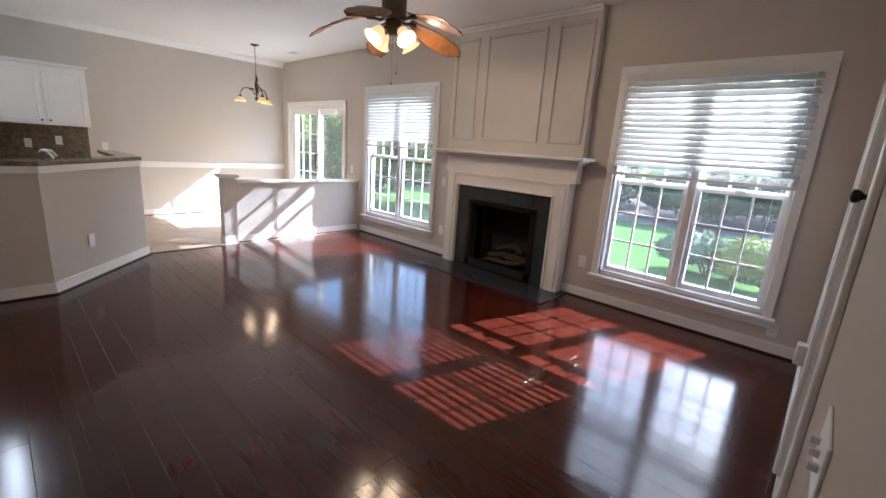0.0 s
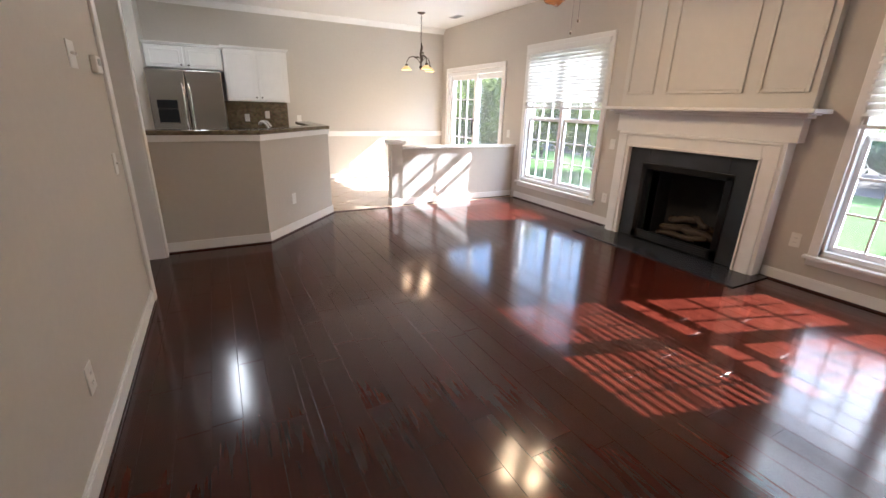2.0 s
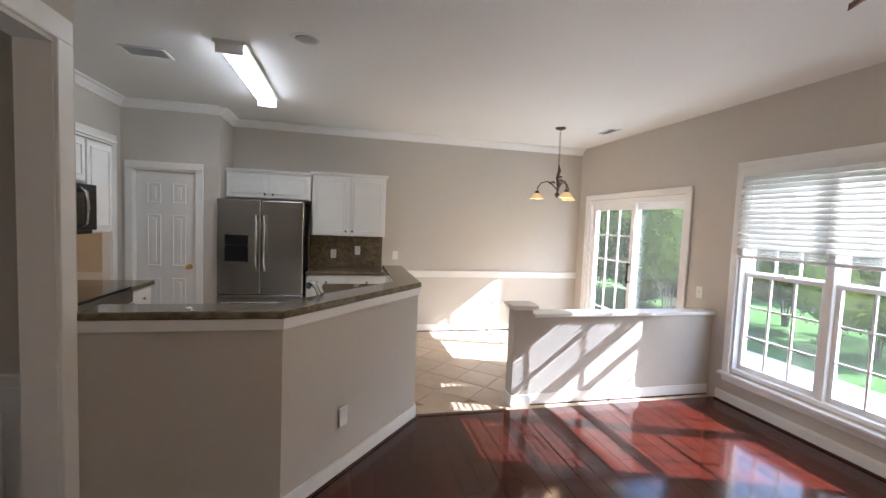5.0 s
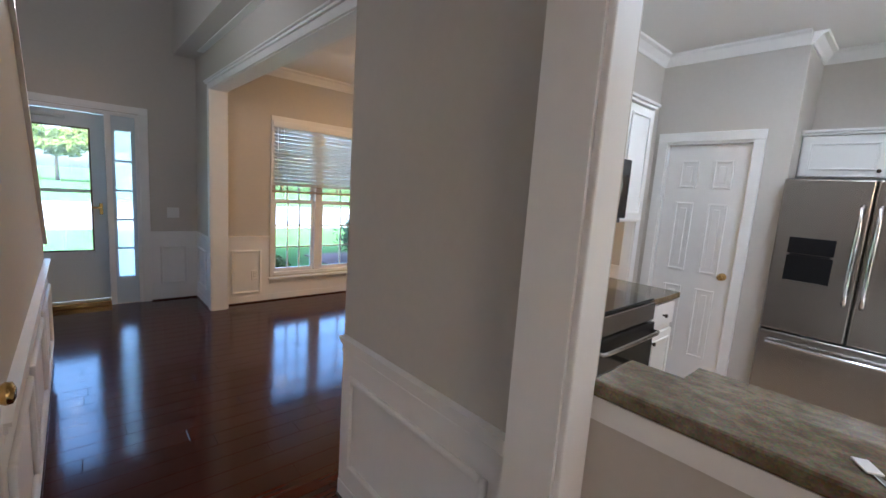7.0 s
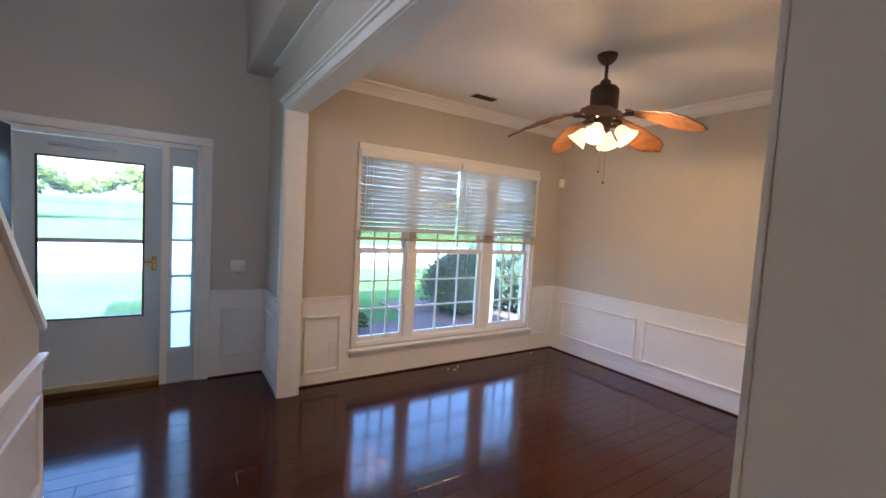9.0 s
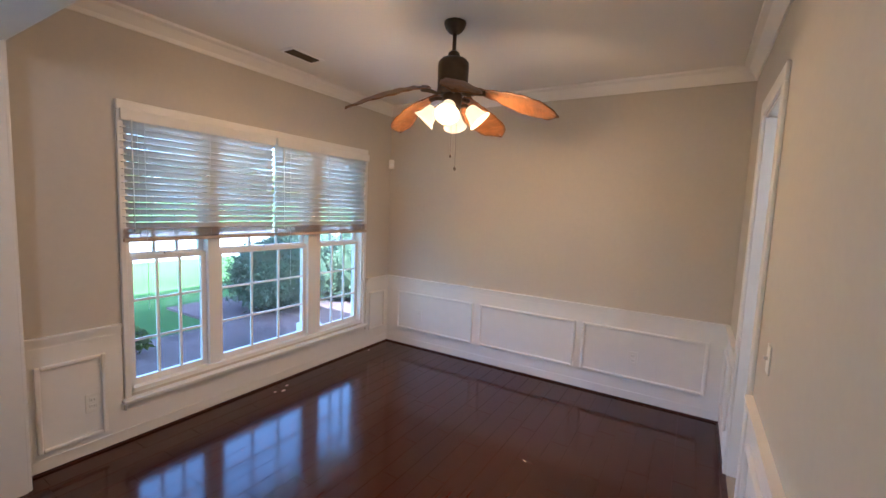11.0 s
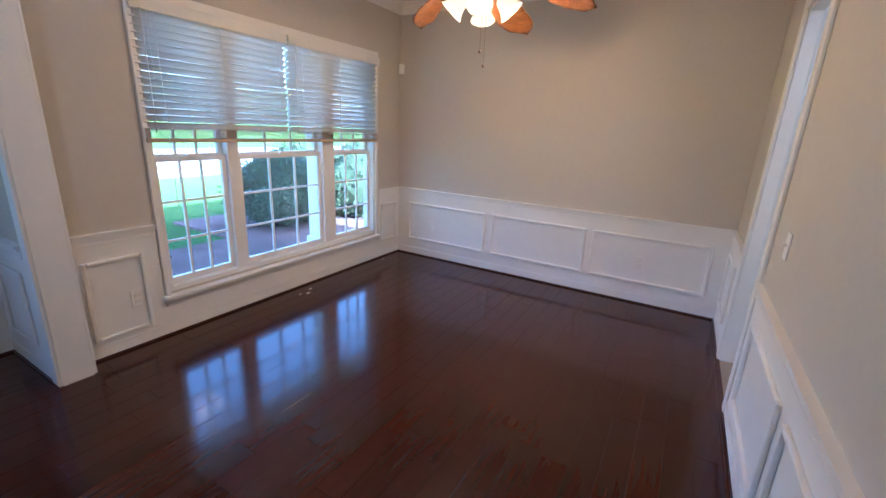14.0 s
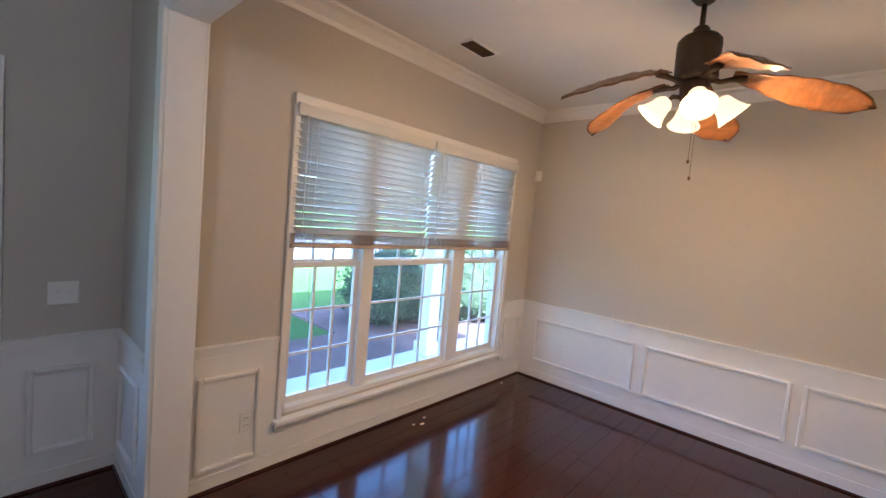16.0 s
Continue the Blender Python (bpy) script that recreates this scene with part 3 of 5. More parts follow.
def wainscot(name, runs, top=0.788):
    """White wainscot: runs of (x0, y0, x1, y1, nx, ny, panels); panels are (from, to) along the run in metres, and the foot where it differs."""
    backs = [boxes((x0, x1 + nx * 0.010, y0, y1 + ny * 0.010, 0.0, top - 0.06)) for x0, y0, x1, y1, nx, ny, _ in runs]
    w = setting(name, backs[0], WHITE, "white panelled wainscot with a chair rail", "wainscot")
    for bm in backs[1:]:
        part("backing_board", bm, WHITE, w)
    for x0, y0, x1, y1, nx, ny, panels in runs:
        rail = bmesh.new()
        for t, lo, hi in ((0.016, top - 0.075, top - 0.06), (0.014, top - 0.06, top - 0.03), (0.026, top - 0.03, top - 0.012), (0.034, top - 0.012, top)):
            box(rail, x0, x1 + nx * t, y0, y1 + ny * t, lo, hi)
        part("chair_rail", rail, WHITE, w)
        for p, q, *low in panels:
            lo, hi, s = low[0] if low else 0.19, 0.625, 0.026
            fr = bmesh.new()
            for a, b, l0, h0 in ((p, p + s, lo, hi), (q - s, q, lo, hi), (p + s, q - s, lo, lo + s), (p + s, q - s, hi - s, hi)):
                if nx:
                    box(fr, x0 + nx * 0.009, x0 + nx * 0.030, y0 + a, y0 + b, l0, h0)
                else:
                    box(fr, x0 + a, x0 + b, y0 + ny * 0.009, y0 + ny * 0.030, l0, h0)
            part("panel_moulding", bevel(fr, 0.008, 2), WHITE, w)
    return w


wainscot("wainscot_dining", [
    (WX, DY, WX, -1.715, 1, 0, [(0.165, 1.145), (1.222, 2.197), (2.258, 3.225)]),
    (WX + 0.01, DY, -7.86, DY, 0, 1, [(0.06, 0.33)]),
    (-5.565, DY, -5.09, DY, 0, 1, [(0.088, 0.418, 0.118)]),
    (WX + 0.01, -1.715, -7.555, -1.715, 0, -1, [(0.10, 0.57)]),
    (-6.75, -1.715, -5.09, -1.715, 0, -1, [(0.15, 0.90), (1.0, 1.58)])])
wainscot("wainscot_hall", [
    (-4.75, -1.664, -4.75, -0.66, 1, 0, [(0.08, 0.90)]),
    (-3.68, -4.06, -3.68, -1.51, -1, 0, [(0.08, 0.85), (0.95, 1.70), (1.80, 2.48)]),
    (-4.93, FY, -4.93, -5.03, 1, 0, [(0.12, 0.50)]),
    (-4.92, FY, -4.47, FY, 0, 1, [(0.10, 0.36)])])
part("dining_sill_panel", boxes((-7.86, -5.565, DY, DY + 0.010, 0, 0.21)), WHITE, bpy.data.objects["wainscot_dining"])
cr = setting("chair_rail_breakfast", boxes((WX, WX + 0.016, 1.27, NY, 0.77, 0.845), (WX, WX + 0.028, 1.27, NY, 0.845, 0.86)), WHITE, "white chair rail on the breakfast room wall", "moulding")
setting("stair_cap", boxes((-3.70, -3.55, 0, 4.58, 0, 0.035)), WHITE, "white sloping cap on the stair wall", "moulding").matrix_basis = pose(0, -4.085, 0.885, math.degrees(math.atan(0.9)), 0, 0)


# ---------- bar and half wall ----------
P = [(-4.722, SY), (-4.722, 0.395), (-5.70, 1.24), (-6.90, 1.24)]


def offset(points, d):
    """The bend line moved d metres to the kitchen side."""
    out = []
    for i, p in enumerate(points):
        p = Vector(p)
        dirs = [(Vector(points[j + 1]) - Vector(points[j])).normalized() for j in (i - 1, i) if 0 <= j < len(points) - 1]
        ns = [Vector((-v.y, v.x)) for v in dirs]
        n = sum(ns, Vector((0, 0))).normalized()
        out.append(tuple(p + n * d / max(n.dot(ns[0]), 0.3)))
    return out


def band(d0, d1, z0, z1, width=0.0, ends=(0, 0)):
    pts = [Vector(p) for p in P]
    pts[-1] = pts[-1] + Vector((-ends[1], 0))
    pts = [tuple(p) for p in pts]
    return prism(offset(pts, d0) + offset(pts, d1)[::-1], z0, z1, width)


bar = setting("half_wall_bar", band(0.0, 0.12, 0, 1.029), WALL, "greige angled half wall under the breakfast bar", "wall")
part("trim_band", band(-0.014, 0.134, 0.975, 1.028), WHITE, bar, "white trim band")
part("baseboard", band(-0.014, 0.001, 0.012, 0.095), WHITE, bar)
part("shoe_moulding", band(-0.024, 0.001, 0.0, 0.012), SHOE, bar)
solid("bar_countertop", band(-0.022, 0.18, 1.030, 1.068, 0.008, (0, 0.0)), GRANITE, "polished brown granite breakfast bar top, angled", "countertop")
hw = setting("half_wall_breakfast", boxes((-5.890, -5.790, 2.25, NY, 0, 0.765)), WALL, "greige half wall with a white cap and square post", "wall")
part("cap", bbox(-5.925, -5.755, 2.25, NY - 0.002, 0.766, 0.80, 0.008), WHITE, hw)
part("baseboard", boxes((-5.790, -5.776, 2.25, NY - 0.02, 0.012, 0.095)), WHITE, hw)
part("shoe_moulding", boxes((-5.790, -5.770, 2.25, NY - 0.02, 0, 0.012)), SHOE, hw)
part("post", boxes((-5.900, -5.770, 2.08, 2.24, 0, 0.83)), WALL, hw)
part("post_base", bbox(-5.910, -5.760, 2.07, 2.25, 0.0, 0.10, 0.004), WHITE, hw)
part("post_cap", bevel(boxes((-5.925, -5.745, 2.055, 2.265, 0.831, 0.846), (-5.940, -5.730, 2.04, 2.28, 0.848, 0.875)), 0.006), WHITE, hw)

# ---------- fireplace ----------
fp = thing("fireplace", Matrix.Translation((-2.945, NY, 0)), "white panelled fireplace with black granite surround and gas logs", "fireplace")
F0, F1 = -0.805, 0.795
for s in (1, -1):
    x0, x1 = (F0, F0 + 0.17) if s > 0 else (F1 - 0.17, F1)
    leg = part("pilaster", bbox(x0, x1, -0.13, -0.002, 0, 1.12, 0.004), WHITE, fp)
    part("pilaster_bead", bbox(min(x0, x1) + 0.03, max(x0, x1) - 0.05 if s > 0 else max(x0, x1) - 0.03, -0.145, -0.131, 0, 1.09, 0.006), WHITE, leg)
    xi = x1 - 0.02 if s > 0 else x0
    part("inner_bead", bbox(xi, xi + 0.02, -0.150, -0.131, 0, 0.97, 0.006), WHITE, leg)
part("frieze", bbox(F0 + 0.17, F1 - 0.17, -0.13, -0.002, 0.97, 1.12, 0.004), WHITE, fp)
part("frieze_bead", bevel(boxes((F0 + 0.03, F1 - 0.03, -0.145, -0.131, 1.092, 1.118), (F0 + 0.15, F1 - 0.15, -0.150, -0.131, 0.97, 0.992)), 0.005), WHITE, fp)
part("frieze_board", bbox(F0 - 0.05, F1 + 0.05, -0.112, -0.002, 1.121, 1.30, 0.004), WHITE, fp)
part("bed_moulding", bevel(boxes((F0 - 0.08, F1 + 0.08, -0.16, -0.002, 1.301, 1.322), (F0 - 0.11, F1 + 0.11, -0.22, -0.002, 1.323, 1.338)), 0.006), WHITE, fp)
part("mantel_shelf", bbox(F0 - 0.15, F1 + 0.17, -0.29, -0.002, 1.339, 1.372, 0.007), WHITE, fp)
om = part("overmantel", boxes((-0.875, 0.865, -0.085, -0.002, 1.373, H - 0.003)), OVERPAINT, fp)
for a, b in ((-0.83, -0.50), (-0.385, 0.345), (0.455, 0.82)):
    fr = bmesh.new()
    for p, q, lo, hi in ((a, a + 0.03, 1.49, 2.58), (b - 0.03, b, 1.49, 2.58), (a + 0.03, b - 0.03, 1.49, 1.52), (a + 0.03, b - 0.03, 2.55, 2.58)):
        box(fr, p, q, -0.104, -0.084, lo, hi)
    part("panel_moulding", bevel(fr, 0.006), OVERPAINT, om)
part("crown", bevel(boxes((-0.875, 0.865, -0.10, -0.086, H - 0.06, H - 0.03), (-0.875, 0.865, -0.115, -0.086, H - 0.029, H - 0.004)), 0.006), WHITE, om)
for r in ((-0.635, -0.401, -0.10, -0.002, 0.012, 0.968), (0.401, 0.625, -0.10, -0.002, 0.012, 0.968), (-0.40, 0.40, -0.10, -0.002, 0.80, 0.968)):
    part("granite_slab", bbox(*r, 0.002, 1), GRANITE_B, fp, "black granite slab")
fb = part("firebox_back", boxes((-0.44, 0.44, 0.38, 0.40, 0.0, 0.86)), FIREBOX, fp, "sooty dark firebox back")
for r in ((-0.44, -0.42, 0.0, 0.379, 0.0, 0.86), (0.42, 0.44, 0.0, 0.379, 0.0, 0.86)):
    part("firebox_side", boxes(r), FIREBOX, fp)
part("firebox_top", boxes((-0.419, 0.419, 0.0, 0.379, 0.80, 0.82)), FIREBOX, fp)
part("firebox_floor", boxes((-0.419, 0.419, -0.09, 0.379, 0.013, 0.05)), FIREBOX, fp)
part("black_frame", bevel(boxes((-0.46, -0.40, -0.115, -0.101, 0.03, 0.80), (0.40, 0.46, -0.115, -0.101, 0.03, 0.80), (-0.46, 0.46, -0.115, -0.101, 0.76, 0.82), (-0.46, 0.46, -0.115, -0.101, 0.02, 0.12)), 0.004), BLACK, fb)
for i in range(4):
    part("vent_louvre", boxes((-0.38, 0.38, -0.12, -0.116, 0.035 + i * 0.02, 0.043 + i * 0.02)), DARKHOLE, fb)
for i, (x, y, z, a, l, r) in enumerate(((0.0, 0.22, 0.20, 8, 0.50, 0.045), (-0.12, 0.12, 0.17, -14, 0.36, 0.04), (0.14, 0.11, 0.17, 18, 0.34, 0.038), (-0.03, 0.15, 0.27, 30, 0.30, 0.034), (0.10, 0.16, 0.28, -38, 0.26, 0.03), (0.0, 0.05, 0.12, 2, 0.5, 0.03))):
    c, s = math.cos(radians(a)), math.sin(radians(a))
    k = [(x + c * l * (u - 0.5) + 0.012 * math.sin(9 * u + i), y + s * l * (u - 0.5) * 0.4, z + 0.05 * (u - 0.5) * (1 if i % 2 else -1) + 0.012 * math.cos(7 * u + i)) for u in (0, 0.17, 0.33, 0.5, 0.67, 0.83, 1)]
    part("gas_log", tube(k, r, 10, [r * 0.7, r, r * 1.1, r * 0.95, r * 1.08, r, r * 0.7]), LOG, fb, "brown ceramic gas log")
part("log_grate", bevel(boxes(*[(-0.24 + 0.1 * i, -0.22 + 0.1 * i, 0.03, 0.28, 0.05, 0.12) for i in range(5)], (-0.26, 0.20, 0.04, 0.055, 0.12, 0.135)), 0.003), BLACK, fb)
solid("hearth", bbox(-3.85, -2.07, 3.56, NY - 0.002, -0.015, 0.010, 0.003), GRANITE_B, "flush black granite hearth slab", "hearth")


# ---------- doors ----------
def panel_door(name, width, height, m, knob_side, label, knob=BRASS, kind="structure", mat=None, knob_z=0.93):
    """A six-panel door in the plane y = 0 of its own pose, opening side towards -y; x from 0 to width."""
    d = thing(name, m, label, "door", kind=kind)
    leaf = part("leaf", bbox(0.003, width - 0.003, 0.0, 0.035, 0.008, height - 0.003, 0.002), mat or WHITE, d)
    s = 0.105
    pw = (width - 3 * s) / 2
    for lo, hi in ((0.22, 0.80), (0.93, 1.50), (1.62, height - 0.13)):
        for k in (0, 1):
            a = s + k * (pw + s)
            fr = bmesh.new()
            for p, q, l0, h0 in ((a, a + 0.018, lo, hi), (a + pw - 0.018, a + pw, lo, hi), (a + 0.018, a + pw - 0.018, lo, lo + 0.018), (a + 0.018, a + pw - 0.018, hi - 0.018, hi)):
                box(fr, p, q, -0.011, 0.001, l0, h0)
            part("panel_moulding", bevel(fr, 0.004), mat or WHITE, leaf)
            part("raised_panel", bbox(a + 0.045, a + pw - 0.045, -0.009, 0.001, lo + 0.045, hi - 0.045, 0.0045), mat or WHITE, leaf)
    x = width - 0.065 if knob_side > 0 else 0.065
    part("door_knob", lathe([(0.030, 0.0), (0.030, 0.006), (0.012, 0.012), (0.010, 0.030), (0.020, 0.038), (0.027, 0.050), (0.025, 0.062), (0.012, 0.068)], 18, (x, 0, knob_z), Matrix.Rotation(radians(90), 4, "X")), knob, d, "polished brass knob")
    return d


panel_door("door_pantry", 0.594, 1.972, pose(-7.71, -1.532, 0, 0, 0, 90), 1, "white six-panel pantry door with brass knob, closed")
panel_door("door_closet", 0.684, 2.012, pose(-3.672, -0.738, 0, 0, 0, -90), 1, "white six-panel closet door with brass knob, closed")
ed = panel_door("door_side", 0.864, 2.03, pose(EX + 0.035, 2.482, 0, 0, 0, -90), -1, "white six-panel side door with black latch", BLACK, knob_z=1.30)

# front entry
fd = tagged(new("door_front", mesh("door_front", boxes((-4.43, -4.395, FY - 0.14, FY, 0, 2.06), (-3.255, -3.22, FY - 0.14, FY, 0, 2.06), (-4.395, -3.255, FY - 0.14, FY, 2.025, 2.06), (-4.195, -4.145, FY - 0.14, FY, 0, 2.025)), WHITE)),
            "white entry frame with sidelight and full-view storm door", "door", kind="structure")
for a, b in ((-4.505, -4.425), (-3.225, -3.15)):
    part("casing", bbox(a, b, FY - 0.001, FY + 0.02, 0, 2.065, 0.005), WHITE, fd)
part("casing", bbox(-4.505, -3.15, FY - 0.001, FY + 0.022, 2.066, 2.135, 0.005), WHITE, fd)
sl = part("sidelight", boxes((-4.395, -4.362, FY - 0.09, FY - 0.04, 0, 2.025), (-4.222, -4.195, FY - 0.09, FY - 0.04, 0, 2.025), (-4.362, -4.222, FY - 0.09, FY - 0.04, 1.875, 2.025), (-4.362, -4.222, FY - 0.09, FY - 0.04, 0, 0.30)), STORM, fd)
for i in (1, 2, 3, 4):
    z = 0.30 + i * 1.575 / 5
    part("glazing_bar", boxes((-4.362, -4.222, FY - 0.075, FY - 0.055, z - 0.009, z + 0.009)), STORM, sl)
g = part("pane", boxes((-4.362, -4.222, FY - 0.068, FY - 0.063, 0.30, 1.875)), GLARED, sl)
g.visible_shadow = False
st = part("storm_door", boxes((-4.145, -4.025, FY - 0.13, FY - 0.095, 0.06, 2.02), (-3.375, -3.257, FY - 0.13, FY - 0.095, 0.06, 2.02), (-4.025, -3.375, FY - 0.13, FY - 0.095, 1.86, 2.02), (-4.025, -3.375, FY - 0.13, FY - 0.095, 0.06, 0.60)), STORM, fd, "pale storm door with glass over a kick panel")
part("mid_rail", bbox(-4.025, -3.375, FY - 0.12, FY - 0.095, 1.205, 1.24, 0.004), STORM, st)
part("glass_stop", boxes((-4.03, -4.015, FY - 0.098, FY - 0.088, 0.59, 1.87), (-3.385, -3.37, FY - 0.098, FY - 0.088, 0.59, 1.87), (-4.015, -3.385, FY - 0.098, FY - 0.088, 1.855, 1.87), (-4.015, -3.385, FY - 0.098, FY - 0.088, 0.59, 0.605)), BRONZE, st)
g = part("pane", boxes((-4.025, -3.375, FY - 0.114, FY - 0.110, 0.60, 1.86)), HAZED, st)
g.visible_shadow = False
part("door_closer", tube([(-3.45, FY - 0.075, 1.955), (-3.85, FY - 0.075, 1.955)], 0.015, 10), STORM, st)
part("latch", bevel(boxes((-4.11, -4.08, FY - 0.095, FY - 0.075, 0.98, 1.10), (-4.105, -4.02, FY - 0.078, FY - 0.06, 1.045, 1.065)), 0.004), BRASS, st, "brass latch lever")
part("threshold", bbox(-4.145, -3.257, FY - 0.135, FY + 0.03, 0.0, 0.055, 0.006), BRASS, fd, "brass threshold strip")
fd.matrix_basis = Matrix.Translation((0.03, 0, 0)) @ Matrix.Diagonal((1, 1, 0.98, 1))
od = panel_door("door_front_leaf", 0.90, 1.99, pose(-3.21, FY + 0.02, 0.012, 0, 0, 84), 1, "navy blue front door standing open inwards", BRASS, mat=NAVY)

# stairs behind the stair wall
for i in range(12):
    setting("stair_step" , bbox(-3.56, -2.605, -4.0 + 0.21 * i, -0.66, 0.187 * i, 0.187 * (i + 1), 0.006), TREAD, "beige carpeted stair step", "stair") if i < 9 else None


# ---------- kitchen ----------
lower = thing("base_cabinet", Matrix.Translation((-5.4, 0.2, 0)), "white base cabinets behind the breakfast bar", "cabinet", "kitchen base cabinets")
for name, bm in (("body", band(0.125, 0.715, 0.0, 0.66, 0, (0, -0.22))), ("front_rail", band(0.715, 0.73, 0.0, 0.868, 0, (0, -0.22))),
                 ("end_panel", boxes((-6.68, -6.662, 0.527, 1.112, 0.661, 0.868)))):
    bmesh.ops.translate(bm, vec=(5.4, -0.2, 0), verts=bm.verts)
    part(name, bm, CABINET, lower)


def plate_with_hole(outer, hole, z0, z1):
    """A slab over an outline with a hole right through."""
    bm = bmesh.new()
    edges = []
    for loop in (outer, hole):
        vs = [bm.verts.new((x, y, z1)) for x, y in loop]
        edges += [bm.edges.new((vs[i], vs[(i + 1) % len(vs)])) for i in range(len(vs))]
    bmesh.ops.triangle_fill(bm, use_beauty=True, use_dissolve=False, edges=edges)
    for f in bm.faces:
        if f.normal.z < 0:
            f.normal_flip()
    ex = bmesh.ops.extrude_face_region(bm, geom=bm.faces[:])
    bmesh.ops.translate(bm, vec=(0, 0, z0 - z1), verts=[g for g in ex["geom"] if isinstance(g, bmesh.types.BMVert)])
    bmesh.ops.recalc_face_normals(bm, faces=bm.faces)
    return bm


Q = P[:3] + [(-6.68, 1.24)]
SINK = Matrix.Translation((-5.466, 0.405, 0.905)) @ Matrix.Rotation(math.atan2(0.82, -0.978), 4, "Z")
hole = [tuple((SINK @ Vector((x, y, 0)))[:2]) for x, y in ((-0.36, -0.21), (0.36, -0.21), (0.36, 0.21), (-0.36, 0.21))]
solid("kitchen_countertop", plate_with_hole(offset(Q, 0.122) + offset(Q, 0.755)[::-1], hole, 0.869, 0.905), GRANITE, "polished brown granite counter around the sink", "countertop")
solid("bar_backsplash", prism(offset(Q, 0.121) + offset(Q, 0.14)[::-1], 0.9055, 1.028), GRANITE, "granite upstand under the breakfast bar", "backsplash")
sink = thing("kitchen_sink", SINK, "stainless double-bowl sink set in the granite counter", "sink")
for a, b in ((-0.365, -0.012), (0.012, 0.365)):
    bm = bmesh.new()
    rings = []
    for grow, z in ((0.006, 0.0), (0.0, -0.004), (-0.008, -0.15), (-0.03, -0.185), (-0.07, -0.192)):
        c, hx, hy, r = (a + b) / 2, (b - a) / 2 + grow, 0.215 + grow, 0.06
        rings.append([bm.verts.new((c + sx * (hx - r) + r * math.cos(q), sy * (hy - r) + r * math.sin(q), z))
                      for k, (sx, sy) in enumerate(((1, 1), (-1, 1), (-1, -1), (1, -1))) for q in [radians(90 * k + 18 * i) for i in range(6)]])
    for lo, hi in zip(rings, rings[1:]):
        for i in range(len(lo)):
            k = (i + 1) % len(lo)
            bm.faces.new((lo[i], lo[k], hi[k], hi[i]))
    bm.faces.new(rings[-1])
    for f in bm.faces:
        f.smooth = True
    basin = part("bowl", bm, SINKSTEEL, sink)
    part("drain", lathe([(0.045, 0), (0.045, 0.003), (0.036, 0.003), (0.030, 0.001)], 16), CHROME, basin).matrix_basis = Matrix.Translation(((a + b) / 2, 0.0, -0.191))
part("divider", bevel(boxes((-0.016, 0.016, -0.21, 0.21, -0.03, -0.012)), 0.006, 2), SINKSTEEL, sink)
# the faucet stands between the upstand and the sink, its spout turned to the kitchen
fc = thing("kitchen_faucet", Matrix.Translation((-5.192, 0.548, 0.906)) @ Matrix.Rotation(math.atan2(0.82, -0.978) - math.pi, 4, "Z"), "chrome single-lever faucet behind the sink", "faucet")
part("base", lathe([(0.034, 0), (0.034, 0.012), (0.026, 0.02), (0.025, 0.095), (0.022, 0.11)], 18), CHROME, fc)
part("spout", tube([(0, 0, 0.09), (0.0, -0.008, 0.15), (-0.008, -0.035, 0.19), (-0.016, -0.075, 0.213), (-0.022, -0.11, 0.212), (-0.026, -0.135, 0.192)], 0.017, 14, [0.024, 0.022, 0.019, 0.018, 0.019, 0.020]), CHROME, fc)
part("lever", tube([(0, 0.012, 0.15), (0.012, 0.018, 0.175), (0.004, -0.015, 0.21), (-0.004, -0.04, 0.228)], 0.008, 8, [0.014, 0.012, 0.009, 0.007]), CHROME, fc)


def shaker(parent, x0, x1, z0, z1, y, knob):
    """A raised-panel door on the plane y facing -y, with a knob."""
    d = part("cabinet_door", bbox(x0 + 0.013, x1 - 0.013, y - 0.021, y - 0.001, z0 + 0.009, z1 - 0.009, 0.004), CABINET, parent)
    s = 0.055
    if x1 - x0 > 0.18 and z1 - z0 > 0.18:
        part("panel_frame", bevel(boxes((x0 + s, x0 + s + 0.014, y - 0.031, y - 0.0205, z0 + s, z1 - s), (x1 - s - 0.014, x1 - s, y - 0.031, y - 0.0205, z0 + s, z1 - s), (x0 + s + 0.014, x1 - s - 0.014, y - 0.031, y - 0.0205, z0 + s, z0 + s + 0.014), (x0 + s + 0.014, x1 - s - 0.014, y - 0.031, y - 0.0205, z1 - s - 0.014, z1 - s)), 0.003), CABINET, d)
    if knob:
        part("knob", lathe([(0.006, 0), (0.006, 0.012), (0.013, 0.018), (0.012, 0.026), (0.004, 0.029)], 12, (knob[0], y - 0.021, knob[1]), Matrix.Rotation(radians(90), 4, "X")), BRONZE, d, "small dark knob")
    return d


def cabinet(m, w, d, h, doors, label, group, lip=0.0, drawers=()):
    """A cabinet whose front is the plane y = 0 of its pose, x from 0 to w, body behind it."""
    c = thing("kitchen_cabinet", m, label, "cabinet", group)
    part("body", boxes((0.001, w - 0.001, 0, d, 0, h)), CABINET, c)
    for x0, x1, z0, z1, k in doors:
        shaker(c, x0, x1, z0, z1, 0, k)
    if lip:
        part("crown", bevel(boxes((-0.012, w + 0.012, -0.035, d, h, h + 0.018), (-0.025, w + 0.025, -0.05, d, h + 0.019, h + 0.038)), 0.004), CABINET, c)
    return c


